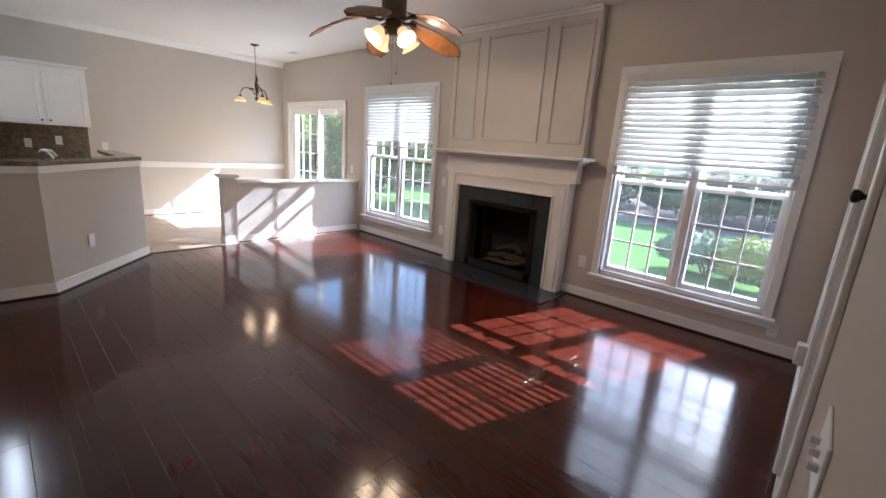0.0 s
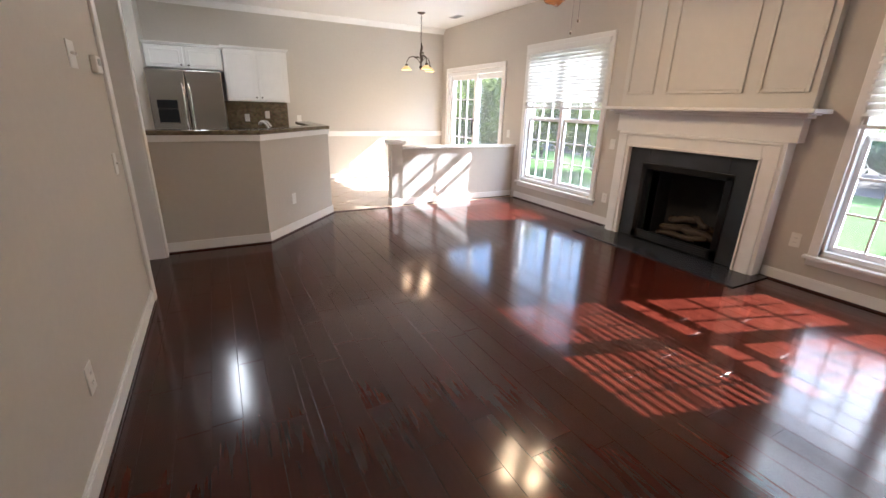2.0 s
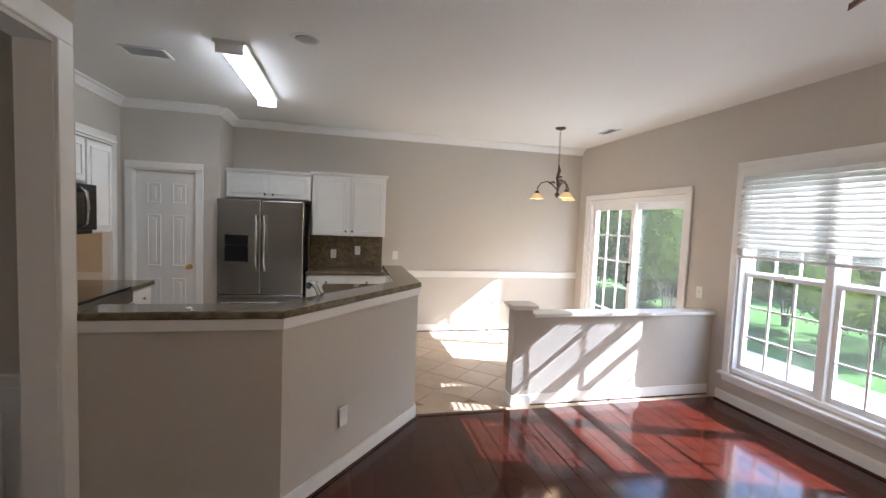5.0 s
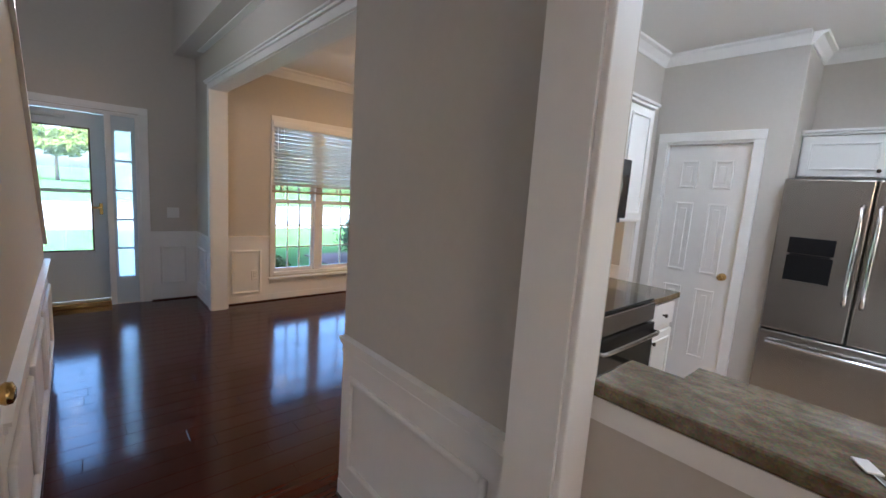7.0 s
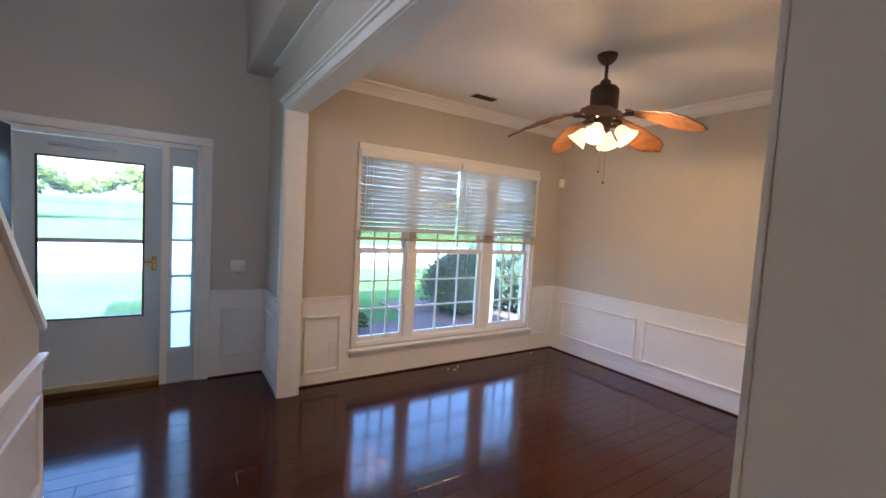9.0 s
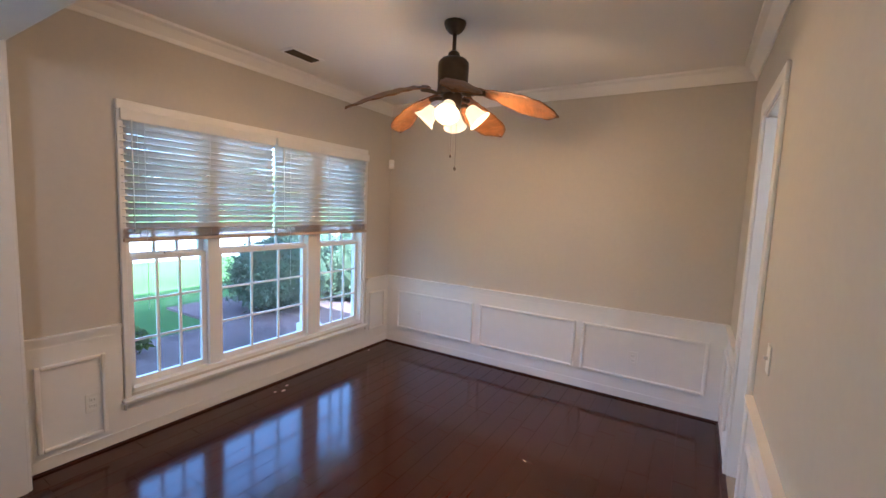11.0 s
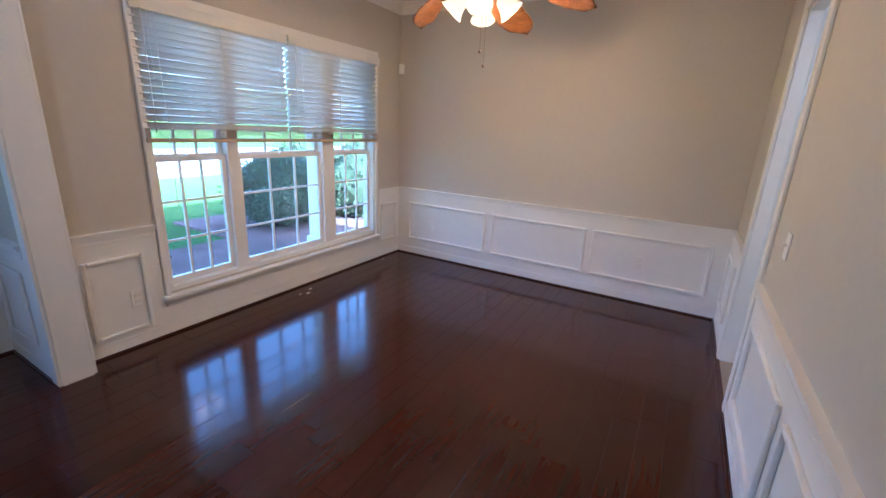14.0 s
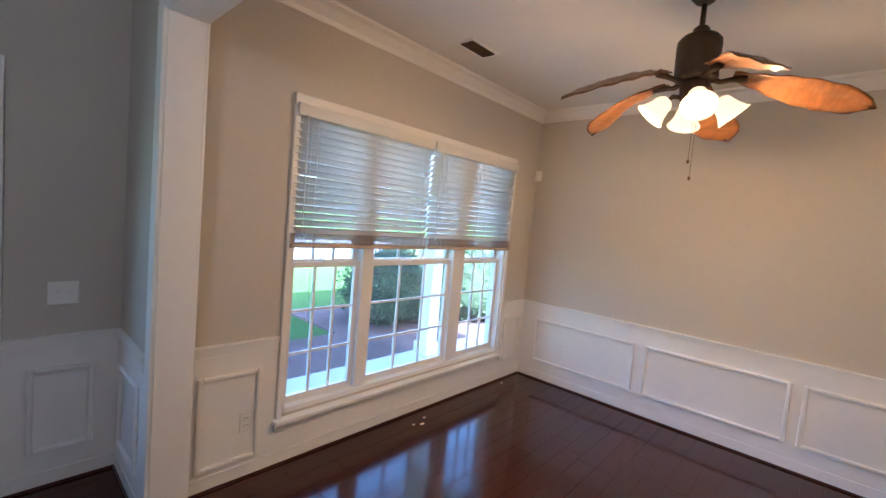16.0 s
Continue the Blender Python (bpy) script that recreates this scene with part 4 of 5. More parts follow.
FX = -7.92
cabinet(pose(FX, 0.27, 1.32, 0, 0, 90), 0.90, 0.315, 0.735, [(0, 0.45, 0, 0.735, (0.41, 0.06)), (0.45, 0.90, 0, 0.735, (0.49, 0.06))], "white two-door wall cabinet above the backsplash", "kitchen wall cabinets", 0.04)
cabinet(pose(FX, -0.695, 1.735, 0, 0, 90), 0.955, 0.315, 0.30, [(0, 0.475, 0, 0.30, (0.43, 0.05)), (0.475, 0.955, 0, 0.30, (0.52, 0.05))], "white short wall cabinet above the fridge", "kitchen wall cabinets", 0.04)
cabinet(pose(-7.64, 0.24, 0.0, 0, 0, 90), 0.93, 0.59, 0.868, [(0, 0.31, 0.10, 0.68, (0.27, 0.62)), (0.31, 0.62, 0.10, 0.68, (0.35, 0.62)), (0.62, 0.93, 0.10, 0.68, (0.66, 0.62)), (0, 0.465, 0.70, 0.865, (0.23, 0.78)), (0.465, 0.93, 0.70, 0.865, (0.70, 0.78))], "white base cabinet with drawers beside the fridge", "kitchen base cabinets")
solid("side_countertop", bbox(-8.235, -7.605, 0.235, 1.19, 0.869, 0.905, 0.004), GRANITE, "brown granite counter beside the fridge", "countertop")
solid("backsplash", bbox(-8.238, -8.222, 0.235, 1.165, 0.906, 1.318, 0.003), GRANITE, "brown granite full-height backsplash", "backsplash")
# south wall run
cabinet(pose(-6.41, -1.33, 1.335, 0, 0, 180), 0.38, 0.315, 0.75, [(0, 0.38, 0, 0.75, (0.05, 0.06))], "white single-door wall cabinet beside the microwave", "kitchen wall cabinets", 0.04)
cabinet(pose(-5.65, -1.33, 1.735, 0, 0, 180), 0.758, 0.315, 0.35, [(0, 0.38, 0, 0.35, (0.34, 0.05)), (0.38, 0.758, 0, 0.35, (0.42, 0.05))], "white short wall cabinet above the microwave", "kitchen wall cabinets", 0.04)
cabinet(pose(-4.89, -1.33, 1.335, 0, 0, 180), 0.758, 0.315, 0.75, [(0, 0.38, 0, 0.75, (0.34, 0.06)), (0.38, 0.758, 0, 0.75, (0.42, 0.06))], "white two-door wall cabinet near the hall wall", "kitchen wall cabinets", 0.04)
cabinet(pose(-6.42, -1.03, 0.0, 0, 0, 180), 0.37, 0.61, 0.868, [(0, 0.37, 0.10, 0.68, (0.05, 0.62)), (0, 0.37, 0.70, 0.865, (0.18, 0.78))], "white narrow base cabinet beside the range", "kitchen base cabinets")
solid("range_side_countertop", bbox(-6.82, -6.415, -1.648, -1.0, 0.869, 0.905, 0.004), GRANITE, "brown granite counter beside the range", "countertop")
cabinet(pose(-5.45, -1.03, 0.0, 0, 0, 180), 0.19, 0.61, 0.868, [(0, 0.19, 0.10, 0.865, (0.05, 0.62))], "white filler base cabinet beside the range", "kitchen base cabinets")
solid("splash_south", bbox(-6.82, -4.90, -1.649, -1.636, 0.906, 1.334, 0.002), GRANITE, "brown granite backsplash behind the range", "backsplash")
rg = thing("range", pose(-5.65, -1.0, 0, 0, 0, 180), "black glass-top range with a steel handle", "range")
part("body", bbox(0.004, 0.752, 0.02, 0.63, 0.0, 0.90, 0.004), BLACK, rg)
part("cooktop", bbox(0.002, 0.754, 0.0, 0.63, 0.901, 0.916, 0.004), OVENGLASS, rg)
part("oven_door", bbox(0.01, 0.746, -0.025, 0.019, 0.22, 0.78, 0.006), OVENGLASS, rg)
part("control_panel", bbox(0.01, 0.746, -0.015, 0.019, 0.79, 0.895, 0.006), STEEL, rg)
part("oven_handle", tube([(0.06, -0.02, 0.735), (0.06, -0.065, 0.735), (0.10, -0.07, 0.735), (0.66, -0.07, 0.735), (0.70, -0.065, 0.735), (0.70, -0.02, 0.735)], 0.012, 10), STEEL, rg)
part("drawer", bbox(0.01, 0.746, -0.02, 0.019, 0.05, 0.21, 0.006), STEEL, rg)
part("backguard", bbox(0.01, 0.746, 0.58, 0.63, 0.917, 1.05, 0.008), BLACK, rg)
mw = thing("microwave", pose(-5.652, -1.27, 1.335, 0, 0, 180), "black over-the-range microwave with a curved steel handle", "microwave")
part("body", bbox(0.0, 0.756, 0.0, 0.37, 0.0, 0.385, 0.004), BLACK, mw)
part("door", bbox(0.002, 0.57, -0.035, -0.001, 0.03, 0.382, 0.006), OVENGLASS, mw)
part("window", bbox(0.06, 0.47, -0.039, -0.034, 0.08, 0.33, 0.003), OVENGLASS, mw)
part("control_panel", bbox(0.575, 0.754, -0.033, -0.001, 0.03, 0.382, 0.006), OVENGLASS, mw)
part("handle", tube([(0.535, -0.035, 0.06), (0.535, -0.075, 0.09), (0.535, -0.085, 0.20), (0.535, -0.075, 0.32), (0.535, -0.035, 0.35)], 0.012, 10), CHROME, mw)
fr = thing("refrigerator", pose(-7.55, -0.695, 0, 0, 0, 90), "stainless french-door refrigerator with water dispenser", "refrigerator")
part("body", bbox(0.004, 0.906, 0.055, 0.66, 0.0, 1.70, 0.004), BLACK, fr, "dark grey cabinet sides")
part("grille", bbox(0.01, 0.90, 0.03, 0.054, 0.0, 0.055, 0.003), BLACK, fr)
ld = part("door", bbox(0.003, 0.453, 0.0, 0.054, 0.645, 1.705, 0.012, 3), STEEL, fr)
part("door", bbox(0.459, 0.907, 0.0, 0.054, 0.645, 1.705, 0.012, 3), STEEL, fr)
part("freezer_drawer", bbox(0.003, 0.907, 0.0, 0.054, 0.06, 0.635, 0.012, 3), STEEL, fr)
part("dispenser_display", bbox(0.085, 0.325, -0.004, 0.001, 1.20, 1.31, 0.003), MATTE, ld)
part("dispenser_recess", bevel(boxes((0.085, 0.325, -0.003, 0.001, 1.01, 1.185), (0.10, 0.31, -0.006, -0.002, 1.186, 1.198)), 0.001, 1), MATTE, ld)
part("dispenser_tray", bbox(0.10, 0.31, -0.016, 0.001, 1.00, 1.015, 0.003), STEEL, ld)
for x in (0.415, 0.497):
    part("door_handle", tube([(x, 0.0, 0.90), (x, -0.045, 0.92), (x, -0.055, 1.0), (x, -0.058, 1.22), (x, -0.055, 1.44), (x, -0.045, 1.52), (x, 0.0, 1.54)], 0.013, 10), CHROME, fr, "curved chrome bar handle")
part("drawer_handle", tube([(0.06, 0.0, 0.56), (0.07, -0.045, 0.56), (0.14, -0.055, 0.56), (0.455, -0.058, 0.56), (0.77, -0.055, 0.56), (0.84, -0.045, 0.56), (0.85, 0.0, 0.56)], 0.013, 10), CHROME, fr, "curved chrome bar handle")
kt = thing("key_tag", pose(-4.775, -0.04, 1.069, 0, 0, 30), "small metal keys with a white tag on the bar", "keys")
part("tag", bbox(-0.03, 0.012, -0.012, 0.012, 0, 0.004, 0.0015), PLASTIC, kt)
part("key", bevel(boxes((0.014, 0.055, -0.004, 0.004, 0.0, 0.0025), (0.052, 0.070, -0.010, 0.010, 0.0, 0.0025)), 0.001, 1), CHROME, kt)

# ---------- lamps and fittings ----------
tl = thing("ceiling_tube_light", Matrix.Translation((-6.40, -0.11, H)), "lit white wraparound fluorescent ceiling fixture", "ceiling light")
part("pan", bbox(-0.70, 0.70, -0.105, 0.105, -0.022, 0.0, 0.004), WHITE, tl)
bm = bmesh.new()
ring = [(0.078 * math.cos(a) , -0.02 - 0.062 * math.sin(a)) for a in (math.pi * i / 10 for i in range(11))]
va = [bm.verts.new((-0.67, y, z)) for y, z in ring]
vb = [bm.verts.new((0.67, y, z)) for y, z in ring]
for i in range(10):
    bm.faces.new((va[i], va[i + 1], vb[i + 1], vb[i]))
bm.faces.new(va), bm.faces.new(vb[::-1])
bmesh.ops.recalc_face_normals(bm, faces=bm.faces)
part("diffuser", bm, TUBE, tl, "glowing ribbed acrylic diffuser")
for s in (-1, 1):
    part("end_cap", prism([(0.672 * s, -0.086), (0.70 * s, -0.086), (0.70 * s, 0.086), (0.672 * s, 0.086)], -0.088, -0.0221), WHITE, tl, "grey end cap")


def vent(x, y, w, d, turn=0):
    v = thing("ceiling_vent", pose(x, y, H, 0, 0, turn), "white slatted metal ceiling air vent", "vent", "ceiling vents")
    part("frame", bevel(boxes((-w / 2, -w / 2 + 0.022, -d / 2, d / 2, -0.008, 0), (w / 2 - 0.022, w / 2, -d / 2, d / 2, -0.008, 0), (-w / 2 + 0.022, w / 2 - 0.022, -d / 2, -d / 2 + 0.022, -0.008, 0), (-w / 2 + 0.022, w / 2 - 0.022, d / 2 - 0.022, d / 2, -0.008, 0)), 0.002, 1), WHITE, v)
    part("backing", boxes((-w / 2 + 0.02, w / 2 - 0.02, -d / 2 + 0.02, d / 2 - 0.02, -0.002, -0.0005)), DARKHOLE, v)
    n = int((d - 0.05) / 0.016)
    data = mesh("slat", boxes((-w / 2 + 0.022, w / 2 - 0.022, -0.006, 0.006, -0.0006, 0.0006)), BRONZE if y < -4 else WHITE)
    for i in range(n):
        s = new("slat", data)
        s.parent = v
        s.matrix_basis = pose(0, -d / 2 + 0.03 + i * 0.016, -0.006, 38, 0, 0)


vent(-6.135, -0.775, 0.30, 0.20, 90)
vent(-7.05, 3.71, 0.30, 0.15)
vent(-6.64, -4.66, 0.30, 0.15)
vent(-1.6, 3.55, 0.30, 0.15)
rl = thing("recessed_light", Matrix.Translation((-5.52, 0.40, H)), "white recessed ceiling can light, unlit", "ceiling light")
part("trim_ring", lathe([(0.072, 0.0), (0.072, -0.004), (0.098, -0.006), (0.102, -0.001), (0.102, 0.0)], 28), WHITE, rl)
part("lamp", lathe([(0.07, -0.001), (0.05, -0.006), (0.02, -0.010), (0.001, -0.011)], 24), CAN, rl)


def shade_profile(k=1.0):
    return [(0.022 * k, 0.0), (0.034 * k, -0.012 * k), (0.040 * k, -0.035 * k), (0.046 * k, -0.060 * k), (0.060 * k, -0.085 * k), (0.066 * k, -0.092 * k), (0.058 * k, -0.086 * k), (0.042 * k, -0.060 * k), (0.034 * k, -0.030 * k), (0.018 * k, -0.004 * k)]


def leaf_blade(length=0.485, width=0.205):
    """A carved palm-leaf fan blade along +x, drooping and pointed, with a raised rib and veins."""
    bm = bmesh.new()
    n, m = 18, 8
    grid = []
    for top in (0, 1):
        rows = []
        for i in range(n + 1):
            u = i / n
            half = width * 0.5 * (0.32 + 0.68 * math.sin(min(1, u * 1.35) * math.pi / 2)) * (1 - max(0, (u - 0.70) / 0.30) ** 3.2) + 0.002
            row = []
            for j in range(m + 1):
                v = j / m * 2 - 1
                droop = -0.075 * u - 0.10 * u ** 2.2
                cup = 0.010 * (1 - v * v) * math.sin(math.pi * min(1, u + 0.15))
                rib = 0.006 * math.exp(-(v * 5) ** 2)
                vein = 0.0035 * math.sin(34 * u - 6 * abs(v))
                edge = 0.004 * math.sin(9 * u) * v
                row.append(bm.verts.new((u * length, v * half + 0.045 * math.sin(u * math.pi), droop + cup + rib + vein + edge + (0.005 if top else 0))))
            rows.append(row)
        grid.append(rows)
    for k, rows in enumerate(grid):
        for i in range(n):
            for j in range(m):
                q = (rows[i][j], rows[i + 1][j], rows[i + 1][j + 1], rows[i][j + 1])
                f = bm.faces.new(q if k else q[::-1])
                f.smooth = True
    lo, hi = grid
    border = [(i, 0) for i in range(n)] + [(n, j) for j in range(m)] + [(i, m) for i in range(n, 0, -1)] + [(0, j) for j in range(m, 0, -1)]
    for a, b in zip(border, border[1:] + border[:1]):
        bm.faces.new((lo[a[0]][a[1]], lo[b[0]][b[1]], hi[b[0]][b[1]], hi[a[0]][a[1]]))
    bmesh.ops.recalc_face_normals(bm, faces=bm.faces)
    return bm


def ceiling_fan(x, y, first, lamps, power, glow, label):
    """A five-blade leaf fan: canopy, rod, motor, blade arms, blades and a light kit of four tulip shades."""
    f = thing("ceiling_fan", Matrix.Translation((x, y, H)), label, "ceiling fan", "leaf-blade ceiling fans")
    part("canopy", lathe([(0.066, 0.0), (0.066, -0.012), (0.058, -0.035), (0.036, -0.060), (0.020, -0.068)], 24), BRONZE, f)
    part("rod", lathe([(0.012, -0.06), (0.012, -0.19)], 12), BRONZE, f)
    part("collar", lathe([(0.020, -0.165), (0.034, -0.178), (0.036, -0.205), (0.028, -0.21)], 18), BRONZE, f)
    part("motor_housing", lathe([(0.03, -0.205), (0.075, -0.215), (0.092, -0.235), (0.094, -0.26), (0.092, -0.38), (0.094, -0.40), (0.085, -0.415), (0.05, -0.42)], 32), BRONZE, f)
    part("switch_housing", lathe([(0.060, -0.42), (0.062, -0.43), (0.055, -0.50), (0.05, -0.515), (0.02, -0.53)], 24), BRONZE, f)
    data = mesh("blade", leaf_blade(), BLADE)
    arm = mesh("blade_arm", tube([(0.06, 0, -0.405), (0.10, 0, -0.425), (0.14, 0, -0.418), (0.20, 0.01, -0.412)], 0.012, 8, [0.016, 0.012, 0.012, 0.02]), BRONZE)
    for i in range(5):
        a = first + 72 * i
        s = new("blade_arm", arm)
        s.parent = f
        s.matrix_basis = pose(0, 0, 0, 0, 0, a)
        b = new("blade", data)
        b.parent = f
        b.matrix_basis = pose(0.15 * math.cos(radians(a)), 0.15 * math.sin(radians(a)), -0.405, -15, 0, a)
        tagged(b, "carved mahogany leaf blade")
    for i in range(4):
        a = radians(lamps + 90 * i)
        d = Vector((math.cos(a), math.sin(a), 0))
        neck = part("lamp_arm", tube([d * 0.04 + Vector((0, 0, -0.49)), d * 0.085 + Vector((0, 0, -0.485)), d * 0.105 + Vector((0, 0, -0.505))], 0.011, 8), BRONZE, f)
        place = d * 0.105 + Vector((0, 0, -0.50))
        tilt = Matrix.Rotation(a, 4, "Z") @ Matrix.Rotation(radians(-42), 4, "Y")
        part("shade", lathe(shade_profile(1.15), 20, place, tilt), SHADE, neck, "lit frosted tulip glass shade")
        tip = place + (tilt @ Vector((0, 0, -0.055)))
        part("bulb", lathe([(0.008, 0.025), (0.022, 0.005), (0.024, -0.012), (0.014, -0.03), (0.002, -0.034)], 12, tip), BULB, neck)
        bulb("fan_bulb", Vector((x, y, H)) + place + (tilt @ Vector((0, 0, -0.13))), power, glow)
    for dx, l in ((0.03, 0.78), (-0.03, 0.85)):
        part("pull_chain", tube([(dx, 0.02, -0.52), (dx, 0.02, -l)], 0.0012, 5), BRONZE, f)
        part("chain_fob", lathe([(0.002, 0.0), (0.008, -0.008), (0.007, -0.018), (0.001, -0.024)], 10, (dx, 0.02, -l)), BRONZE, f)
    return f


ceiling_fan(-2.95, 2.37, 10, -5, 1.4, (1.0, 0.66, 0.36), "bronze ceiling fan with mahogany leaf blades, lights on")
ceiling_fan(-6.66, -3.34, 35, 22, 1.3, (1.0, 0.54, 0.19), "bronze ceiling fan with leaf blades lit warm, above bare floor")

ch = thing("chandelier", Matrix.Translation((-7.10, 3.11, H)), "bronze leaf-scroll chandelier with amber glass shades, lit", "chandelier")
part("canopy", lathe([(0.062, 0), (0.060, -0.012), (0.03, -0.024), (0.008, -0.03)], 20), BRONZE, ch)
for i in range(13):
    bmr = tube([(0.011 * math.cos(t), 0, 0.020 * math.sin(t)) for t in (2 * math.pi * k / 10 for k in range(11))], 0.0022, 5)
    l = part("chain_link", bmr, BRONZE, ch)
    l.matrix_basis = pose(0, 0, -0.045 - 0.030 * i, 0, 0, 90 * (i % 2))
part("stem", tube([(0, 0, -0.42), (0.012, 0.008, -0.50), (-0.012, -0.006, -0.58), (0.010, 0.006, -0.66), (0, 0, -0.76)], 0.012, 10, [0.006, 0.020, 0.016, 0.022, 0.010]), BRONZE, ch)
part("finial", lathe([(0.004, -0.75), (0.026, -0.765), (0.030, -0.785), (0.016, -0.805), (0.004, -0.82)], 16), BRONZE, ch)
for i in range(3):
    a = radians(-3 + 120 * i)
    d = Vector((math.cos(a), math.sin(a), 0))
    am = part("arm", tube([Vector((0, 0, -0.72)) + d * r + Vector((0, 0, z)) for r, z in ((0.01, 0.0), (0.06, 0.06), (0.12, 0.095), (0.19, 0.08), (0.23, 0.02), (0.235, -0.03))], 0.007, 8), BRONZE, ch)
    part("leaf_scroll", tube([Vector((0, 0, -0.60 - 0.03 * i)) + d * r + Vector((0, 0, z)) for r, z in ((0.01, 0), (0.05, 0.03), (0.09, 0.02), (0.10, 0.0))], 0.006, 6, [0.004, 0.012, 0.010, 0.002]), BRONZE, am)
    part("cup", lathe([(0.012, 0.0), (0.024, -0.012), (0.026, -0.03), (0.02, -0.036)], 14, d * 0.235 + Vector((0, 0, -0.735))), BRONZE, am)
    part("shade", lathe([(0.024, 0), (0.040, -0.012), (0.062, -0.035), (0.082, -0.062), (0.086, -0.066), (0.078, -0.060), (0.056, -0.034), (0.030, -0.010)], 20, d * 0.235 + Vector((0, 0, -0.765))), SHADE_DIM, am, "amber alabaster glass shade")
    bulb("chandelier_bulb", Vector((-7.10, 3.11, H)) + d * 0.235 + Vector((0, 0, -0.84)), 0.5)

pl = thing("foyer_pendant", Matrix.Translation((-3.75, -3.2, 5.4)), "glass foyer pendant lantern hanging on a long chain", "pendant light")
part("canopy", lathe([(0.06, 0), (0.05, -0.02), (0.01, -0.03)], 18), BRASS, pl)
part("chain", tube([(0, 0, -0.02), (0, 0, -2.62)], 0.005, 6), BRASS, pl)
part("cage", tube([(0, 0, -2.6), (0, 0, -2.70)], 0.02, 8), BRASS, pl)
part("glass_shade", lathe([(0.05, -2.68), (0.10, -2.72), (0.125, -2.85), (0.12, -2.98), (0.09, -3.03), (0.085, -3.02), (0.113, -2.97), (0.118, -2.85), (0.095, -2.73), (0.045, -2.69)], 12), emitter("softly_lit_clear_glass", (1, 0.93, 0.85), 0.8), pl)
bulb("foyer_bulb", (-3.75, -3.2, 2.28), 0.9, (1.0, 0.82, 0.60), 0.06)


def plate(place, yaw, kind, label, w=0.072, h=0.116):
    """A wall plate facing -y before its yaw."""
    p = thing("switch_plate" if kind.startswith("switch") else "wall_outlet", pose(*place, 0, 0, yaw), label, "switch" if kind.startswith("switch") else "outlet", "wall plates")
    part("plate", bbox(-w / 2, w / 2, -0.006, 0.0, -h / 2, h / 2, 0.003), PLASTIC, p)
    if kind == "outlet":
        for s in (-1, 1):
            part("socket", bbox(-0.017, 0.017, -0.0075, -0.005, s * 0.02 - 0.014, s * 0.02 + 0.014, 0.003), PLASTIC, p)
            part("slots", boxes((-0.008, -0.006, -0.008, -0.0073, s * 0.02 - 0.004, s * 0.02 + 0.006), (0.006, 0.008, -0.008, -0.0073, s * 0.02 - 0.004, s * 0.02 + 0.006)), DARKHOLE, p)
    else:
        n = int(kind[6:] or 1)
        for i in range(n):
            x = (i - (n - 1) / 2) * 0.046
            part("toggle", bevel(boxes((x - 0.005, x + 0.005, -0.020, -0.004, -0.003, 0.010)), 0.002), PLASTIC, p)
    return p


plate((-5.063, 0.673, 0.345), math.degrees(math.atan2(0.82, -0.978)), "outlet", "white duplex outlet on the angled bar wall").matrix_basis = Matrix.Translation((-5.056, 0.701, 0.35)) @ Matrix.Rotation(math.atan2(0.82, -0.978) + math.pi, 4, "Z")
plate((-0.40, NY, 0.20), 0, "outlet", "white duplex outlet low under the window")
plate((-1.97, NY, 0.37), 0, "outlet", "white duplex outlet beside the fireplace")
plate((-3.93, NY, 0.96), 0, "switch1", "white light switch beside the mantel")
plate((-3.93, NY, 0.33), 0, "outlet", "white duplex outlet beside the fireplace surround")
plate((-5.96, NY, 0.95), 0, "switch1", "white light switch beside the patio door")
plate((WX + 0.010, -2.37, 0.38), 90, "outlet", "white duplex outlet on the wainscot panel")
plate((WX + 0.010, -4.59, 0.38), 90, "outlet", "white duplex outlet on the wainscot panel")
plate((-5.405, DY + 0.010, 0.33), 180, "outlet", "white duplex outlet on the wainscot panel")
plate((-4.69, FY, 1.00), 180, "switch2", "white double switch plate beside the front door", 0.118)
plate((-6.45, -1.715, 1.05), 0, "switch1", "white light switch on the dining room wall")
plate((-8.222, 0.53, 1.07), 90, "outlet", "white outlet on the granite backsplash")
plate((-8.222, 0.84, 1.12), 90, "switch1", "white switch on the granite backsplash")
plate((WX, 1.345, 1.065), 90, "switch1", "white light switch beside the kitchen counter")
plate((-3.41, SY, 0.96), 180, "switch1", "white light switch beside the hall opening")
plate((-3.02, SY, 1.49), 180, "switch2", "white double switch plate on the living room wall", 0.118)
plate((-2.2, SY, 0.33), 180, "outlet", "white duplex outlet low on the living room wall")
plate((EX, 1.02, 0.93), -90, "switch3", "white triple switch plate beside the side door", 0.164)
th = thing("thermostat", pose(-3.42, SY, 1.475, 0, 0, 180), "white wall thermostat with a small grey display", "thermostat")
part("body", bbox(-0.06, 0.06, -0.028, 0, -0.042, 0.042, 0.006), PLASTIC, th)
part("display", bbox(-0.03, 0.03, -0.030, -0.027, -0.005, 0.028, 0.001), material("grey_lcd", (0.25, 0.27, 0.24), 0.3), th)
se = thing("corner_sensor", pose(WX + 0.045, DY + 0.045, 2.06, 0, 0, 135), "white plastic security sensor in the corner", "sensor")
part("body", bbox(-0.03, 0.03, -0.035, 0.02, -0.05, 0.05, 0.010, 3), PLASTIC, se)
part("lens", bbox(-0.02, 0.02, -0.038, -0.034, -0.035, 0.005, 0.002), SLAT, se)
pg = thing("plug_in_box", pose(EX, 3.05, 0.42, 0, 0, -90), "white plug-in box on the side wall", "plug")
part("body", bbox(-0.035, 0.035, -0.055, 0, -0.06, 0.06, 0.008), PLASTIC, pg)
